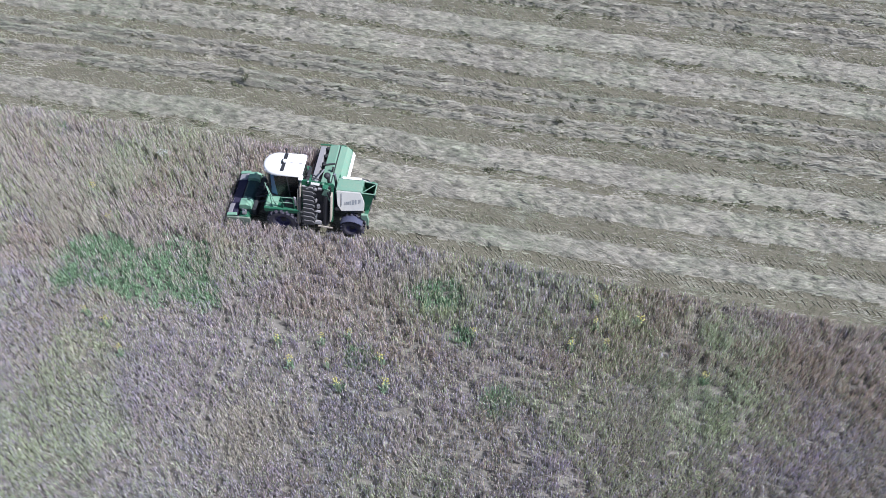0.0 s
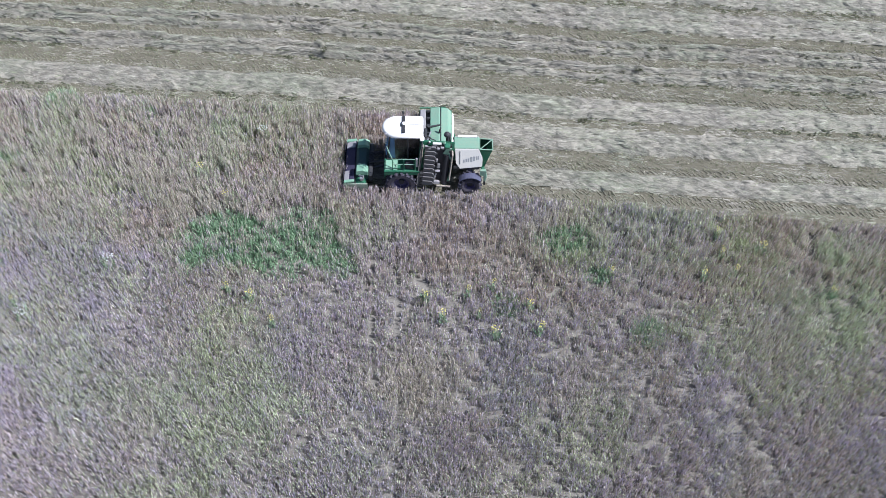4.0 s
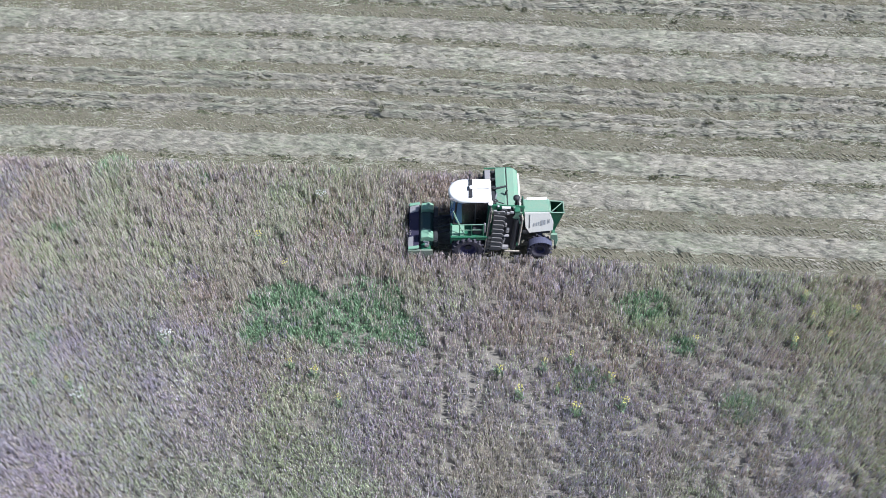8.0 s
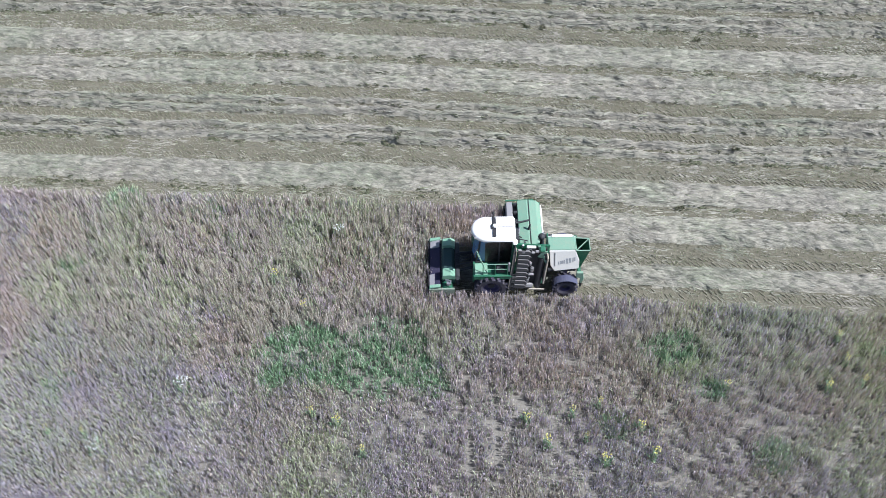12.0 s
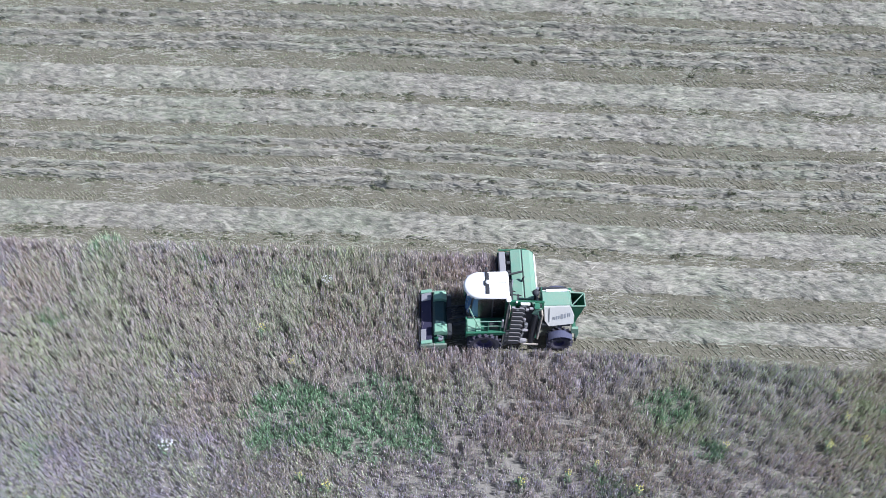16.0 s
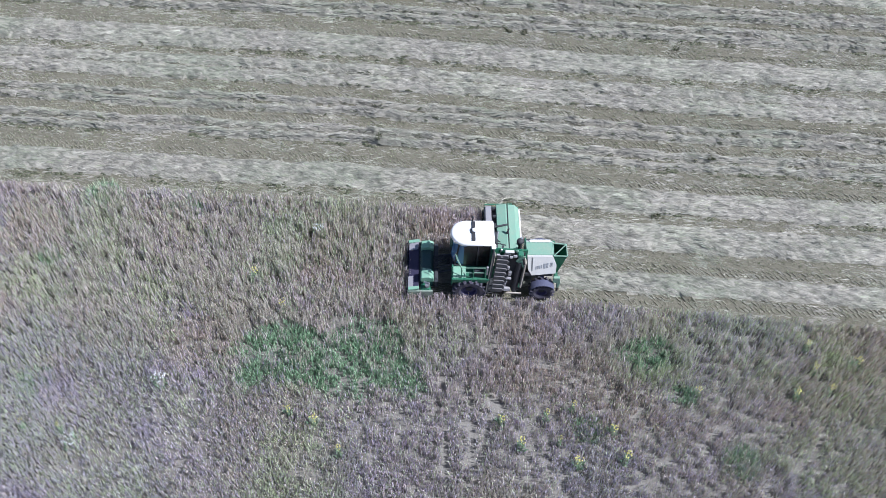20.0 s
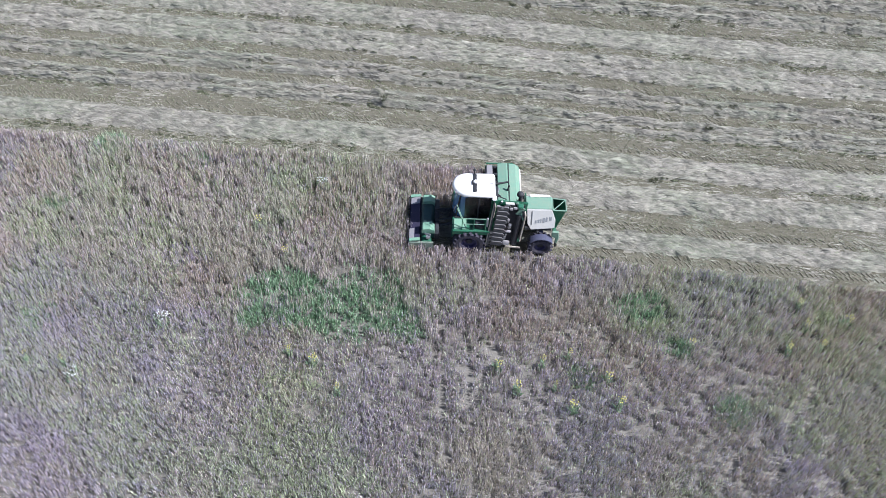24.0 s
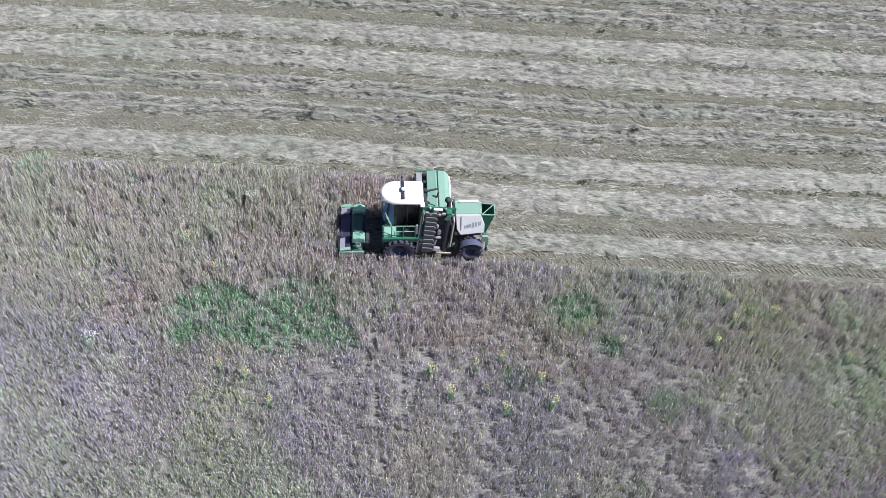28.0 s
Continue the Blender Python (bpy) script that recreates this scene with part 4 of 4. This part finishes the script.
    part("mast_cap", box((1.08, -0.72, 3.3), (0.22, 0.3, 0.10), 0.03), P_WHITE, m)
    part("cross_beam", box((1.24, -0.1, 2.7), (0.16, 1.3, 0.14), 0.03), P_DARK, m)
    part("hose", rod((1.12, 0.1, 2.85), (1.5, 0.45, 2.1), 0.03, 6), P_BLACK, m)
    part("hose", rod((1.2, -0.2, 2.9), (1.75, 0.1, 2.3), 0.03, 6), P_BLACK, m)

    # engine
    part("engine_block", box((1.9, -0.2, 1.2), (1.3, 0.9, 0.4), 0.06), P_DARK, m)
    bm = rod((2.5, 0.3, 1.4), (2.5, 0.3, 2.6), 0.07, 14)
    part("exhaust_pipe", bm, P_STEEL, m)
    bm = rod((2.36, -0.36, 1.4), (2.36, -0.36, 3.15), 0.08, 12)
    part("air_intake", bm, P_BLACK, m)
    part("intake_cap", ball((2.34, -0.38, 3.25), 0.17, 0.9), P_BLACK, m, "dark round pre-cleaner bowl")
    part("front_grille", box((2.72, -0.05, 1.95), (0.06, 1.2, 0.8), 0.02), P_GREEN, m)

    hood = new("engine_hood")
    hood.parent = m
    bm = prism([(-0.58, 2.26), (-0.54, 2.44), (0.24, 2.44), (0.30, 2.26)], "x", 2.70, 4.0, 0.03)
    part("top_panel", bm, P_LIGHTGREEN, hood, "light green flat hood top")
    part("hood_ridge", box((3.4, 0.24, 2.47), (1.0, 0.14, 0.08), 0.03), P_WHITE, hood, "white hood edge")
    for s in (-1, 1):
        bm = bmesh.new()
        prof = [(2.74, 2.40), (3.98, 2.40), (4.18, 1.95), (4.16, 1.58), (3.00, 1.48), (2.80, 1.75)]
        outer = []
        shift = 0.0 if s < 0 else -0.28
        for x, z in prof:
            z -= 0.0 if s < 0 else 0.14
            outer.append((x, shift + s * (0.62 + (2.40 - z) * 0.55), z))
        vo = [bm.verts.new(p) for p in outer]
        vi = [bm.verts.new((x, y - s * 0.08, z)) for x, y, z in outer]
        bm.faces.new(vo)
        bm.faces.new(vi[::-1])
        for i in range(len(vo)):
            bm.faces.new((vo[i], vi[i], vi[(i + 1) % len(vo)], vo[(i + 1) % len(vo)]))
        bmesh.ops.bevel(bm, geom=bm.edges[:], offset=0.02, segments=2, affect="EDGES")
        panel = part("side_panel", bm, P_OFFWHITE, hood, "white side panel with dark lettering bars")
        for x, w, h in ((3.20, 0.05, 0.16), (3.28, 0.03, 0.17), (3.36, 0.07, 0.17), (3.46, 0.06, 0.18), (3.60, 0.10, 0.26), (3.74, 0.09, 0.24), (3.88, 0.04, 0.22), (3.96, 0.05, 0.2)):
            z = 1.88 + (x - 3.3) * 0.22
            y = shift + s * (0.62 + (2.40 - z) * 0.55 + 0.004)
            part("lettering_bar", box((x, y, z), (w, 0.02, h), 0.003, Matrix.Rotation(radians(29 * s), 3, "X")), P_MARK, panel)
        part("panel_seam", box((3.02, shift + s * (0.62 + 0.35 * 0.55), 2.03), (0.02, 0.10, 0.7), 0.004, Matrix.Rotation(radians(29 * s), 3, "X")), P_MARK, panel)
        part("lower_skirt", box((3.35, s * 1.0, 1.45), (1.35, 0.12, 0.22), 0.03), P_DARK, hood)
    # open cooler box at the tail
    bm = bmesh.new()
    top = [(4.02, -0.60, 2.40), (4.68, -0.57, 2.34), (4.68, 0.14, 2.34), (4.02, 0.16, 2.40)]
    low = [(4.05, -0.80, 1.35), (4.30, -0.75, 1.25), (4.30, 0.35, 1.25), (4.05, 0.4, 1.35)]
    tv, lv = [bm.verts.new(p) for p in top], [bm.verts.new(p) for p in low]
    for i in range(4):
        bm.faces.new((tv[i], tv[(i + 1) % 4], lv[(i + 1) % 4], lv[i]))
    bm.faces.new(lv)
    bmesh.ops.solidify(bm, geom=bm.faces[:], thickness=0.03)
    tail = part("cooler_box", bm, P_GREEN, m, "open green box at the tail")
    for a, b in zip(top, top[1:] + top[:1]):
        part("rim_bar", rod(a, b, 0.03, 8), P_LIGHTGREEN, tail)
    part("brace", rod(top[0], top[2], 0.022, 8), P_LIGHTGREEN, tail)
    part("cooler_core", box((4.28, -0.2, 1.62), (0.3, 0.8, 0.05), 0.01), P_BLACK, tail)
    for yb in (-1.25, 0.72):
        bm = prism([(4.05, 1.55), (4.36, 1.55), (4.42, 1.1), (4.36, 0.72), (4.26, 0.72), (4.26, 1.1), (4.05, 1.2)], "y", yb - 0.07, yb + 0.07, 0.015)
        bracket = part("rear_bracket", bm, P_LIGHTGREEN, m, "light green rear corner bracket")
        part("rubber_stop", box((4.31, yb, 0.58), (0.10, 0.14, 0.34), 0.02), P_BLACK, bracket)
    part("rear_beam", box((4.22, 0, 1.15), (0.18, 2.4, 0.2), 0.03), P_GREEN, m)
    return m


build_mower()


# ---- plants of their own ----
def tuft(rng, count, spread, h0, h1, w, lean):
    """A cluster of bent leaves as one mesh."""
    bm = bmesh.new()
    for i in range(count):
        a, rad = rng.rand() * 2 * math.pi, spread * math.sqrt(rng.rand())
        x, y, h = rad * math.cos(a), rad * math.sin(a), rng.uniform(h0, h1)
        b = rng.rand() * math.pi
        dx, dy = math.cos(b) * w / 2, math.sin(b) * w / 2
        lx, ly = lean * rng.randn() + x * 0.12, lean * rng.randn() + y * 0.12
        v = [bm.verts.new(p) for p in ((x - dx * 0.4, y - dy * 0.4, -0.03), (x + dx * 0.4, y + dy * 0.4, -0.03), (x + lx * 0.4 + dx, y + ly * 0.4 + dy, h * 0.6),
                                       (x + lx * 0.4 - dx, y + ly * 0.4 - dy, h * 0.6), (x + lx, y + ly, h))]
        bm.faces.new(v[:4])
        bm.faces.new((v[3], v[2], v[4]))
    return bm


def heads(rng, count, spread, h0, h1, r):
    """Small round flower heads, each a six-sided cap."""
    bm = bmesh.new()
    for i in range(count):
        a, rad = rng.rand() * 2 * math.pi, spread * math.sqrt(rng.rand())
        x, y, z, q = rad * math.cos(a), rad * math.sin(a), rng.uniform(h0, h1), r * rng.uniform(0.7, 1.3)
        top = bm.verts.new((x, y, z + q * 0.6))
        ring = [bm.verts.new((x + q * math.cos(k * math.pi / 3), y + q * math.sin(k * math.pi / 3), z + q * 0.1 * (k % 2))) for k in range(6)]
        low = bm.verts.new((x, y, z - q * 0.5))
        for k in range(6):
            bm.faces.new((top, ring[k], ring[(k + 1) % 6]))
            bm.faces.new((low, ring[(k + 1) % 6], ring[k]))
    return bm


def keep_normals(name, bm, mat, parent, label=""):
    me = bpy.data.meshes.new(name)
    bm.to_mesh(me)
    bm.free()
    me.materials.append(mat)
    ob = new(name, me)
    ob.parent = parent
    if label:
        ob["label"] = label
    return ob


def flowering_plant(name, label, petals, seed, count, spread, size):
    rng = np.random.RandomState(seed)
    root = new(name)
    tagged(root, label, "wildflower", "wildflowers in the crop")
    keep_normals("stem", tuft(rng, 14, spread * 0.6, 0.5, 0.85, 0.04, 0.06), M_GREEN, root)
    keep_normals("leaves", tuft(rng, 30, spread, 0.3, 0.7, 0.07, 0.12), M_LUSH, root)
    tagged(keep_normals("flower_cluster", heads(rng, count, spread, 0.72, 1.0, size), petals, root), kind="stuff")
    return root


YELLOW_AT = [(2.8, -9.6), (5.1, -7.6), (4.5, -9.3), (5.3, -10.3), (1.9, -8.5), (-5.2, -10.5), (-17.6, -10.3), (-19.3, -10.2), (-6.5, -9.1), (6.9, -8.6),
             (16.2, -3.6), (15.4, -6.2), (18.4, -4.3), (16.9, -5.9), (16.4, -4.8), (3.9, -8.1), (7.4, -9.9), (-7.7, -8.7), (-10.5, -1.5), (-8.8, -3.2), (10.8, -6.4), (21.5, -6.8)]
first = flowering_plant("yellow_wildflower", "yellow flowering weed standing among the herb crop", M_YELLOW, 5, 12, 0.2, 0.037)
rng_p = random.Random(4)
for i, (x, y) in enumerate(YELLOW_AT):
    m = Matrix.LocRotScale((x, y, 0), Euler((0, 0, rng_p.uniform(0, 6.28))), None)
    if i == 0:
        first.matrix_basis = m
        first.scale = (1, 1, 1)
    else:
        c = copy_thing(first, m)
        k = rng_p.uniform(0.45, 1.05)
        c.scale = (k, k, 0.9 + 0.1 * k)
white_one = flowering_plant("white_wildflower", "white flowering weed cluster among the herb crop", M_WHITE, 6, 22, 0.34, 0.034)
for i, (x, y) in enumerate(((-16.9, -10.9), (-13.8, -7.6))):
    m = Matrix.LocRotScale((x, y, 0), Euler((0, 0, i * 1.3)), None)
    if i == 0:
        white_one.matrix_basis = m
    else:
        copy_thing(white_one, m)


silver = new("silvery_weed")
tagged(silver, "silvery white flowering weed standing in the uncut strip", "wildflower", "wildflowers in the crop")
rng_s = np.random.RandomState(31)
keep_normals("leaves", tuft(rng_s, 60, 0.45, 0.5, 0.95, 0.07, 0.12), M_GREEN, silver)
tagged(keep_normals("flower_cluster", heads(rng_s, 46, 0.42, 0.8, 1.05, 0.034), M_WHITE, silver), kind="stuff")
silver.matrix_basis = pose(-7.75, 1.44, 0) @ Matrix.Diagonal((0.72, 0.72, 0.95, 1))


def weed_bush(seed):
    rng = np.random.RandomState(seed)
    root = new("weed_bush")
    tagged(root, "lush green leafy weed clump in the herb crop", "weed", "green weed clumps")
    keep_normals("outer_leaves", tuft(rng, 620, 0.9, 0.35, 0.62, 0.034, 0.06), M_LUSH, root)
    keep_normals("grey_leaves", tuft(rng, 420, 1.15, 0.32, 0.60, 0.03, 0.06), M_GREEN, root)
    return root


bush = weed_bush(9)
BUSH_AT = [(-19.5, -8.0), (-14.9, 2.6), (5.8, -8.5), (-19.4, 3.0), (-21.0, -1.0), (12.5, -9.6)]
for i, (x, y) in enumerate(BUSH_AT):
    m = Matrix.LocRotScale((x, y, 0), Euler((0, 0, i * 2.1)), None)
    if i == 0:
        bush.matrix_basis = m
        bush.scale = (1, 1, 0.72)
    else:
        c = copy_thing(bush, m)
        k = (0.6, 0.9, 0.75, 1.0)[i % 4]
        c.scale = (k, k, 0.72 if y < -5 else 1.0)


def straw_heap(seed):
    rng = np.random.RandomState(seed)
    root = new("straw_heap")
    tagged(root, "small dark heap of cut stalks on the stubble", "straw heap", "straw heaps")
    tagged(keep_normals("cut_stalk", tuft(rng, 60, 0.2, 0.06, 0.2, 0.05, 0.1), M_WEED_AND_SHADE, root), kind="stuff")
    return root


heap = straw_heap(3)
for i, (x, y) in enumerate([(2.6, 18.0), (1.6, 18.1), (11.8, 17.3), (-5.4, 8.2), (12.9, 8.2), (9.7, 4.1)]):
    z = float(ground_height(np.array([x]), np.array([y]))[0]) - 0.02
    m = Matrix.LocRotScale((x, y, z), Euler((0, 0, i * 1.1)), None)
    if i == 0:
        heap.matrix_basis = m
    else:
        copy_thing(heap, m)
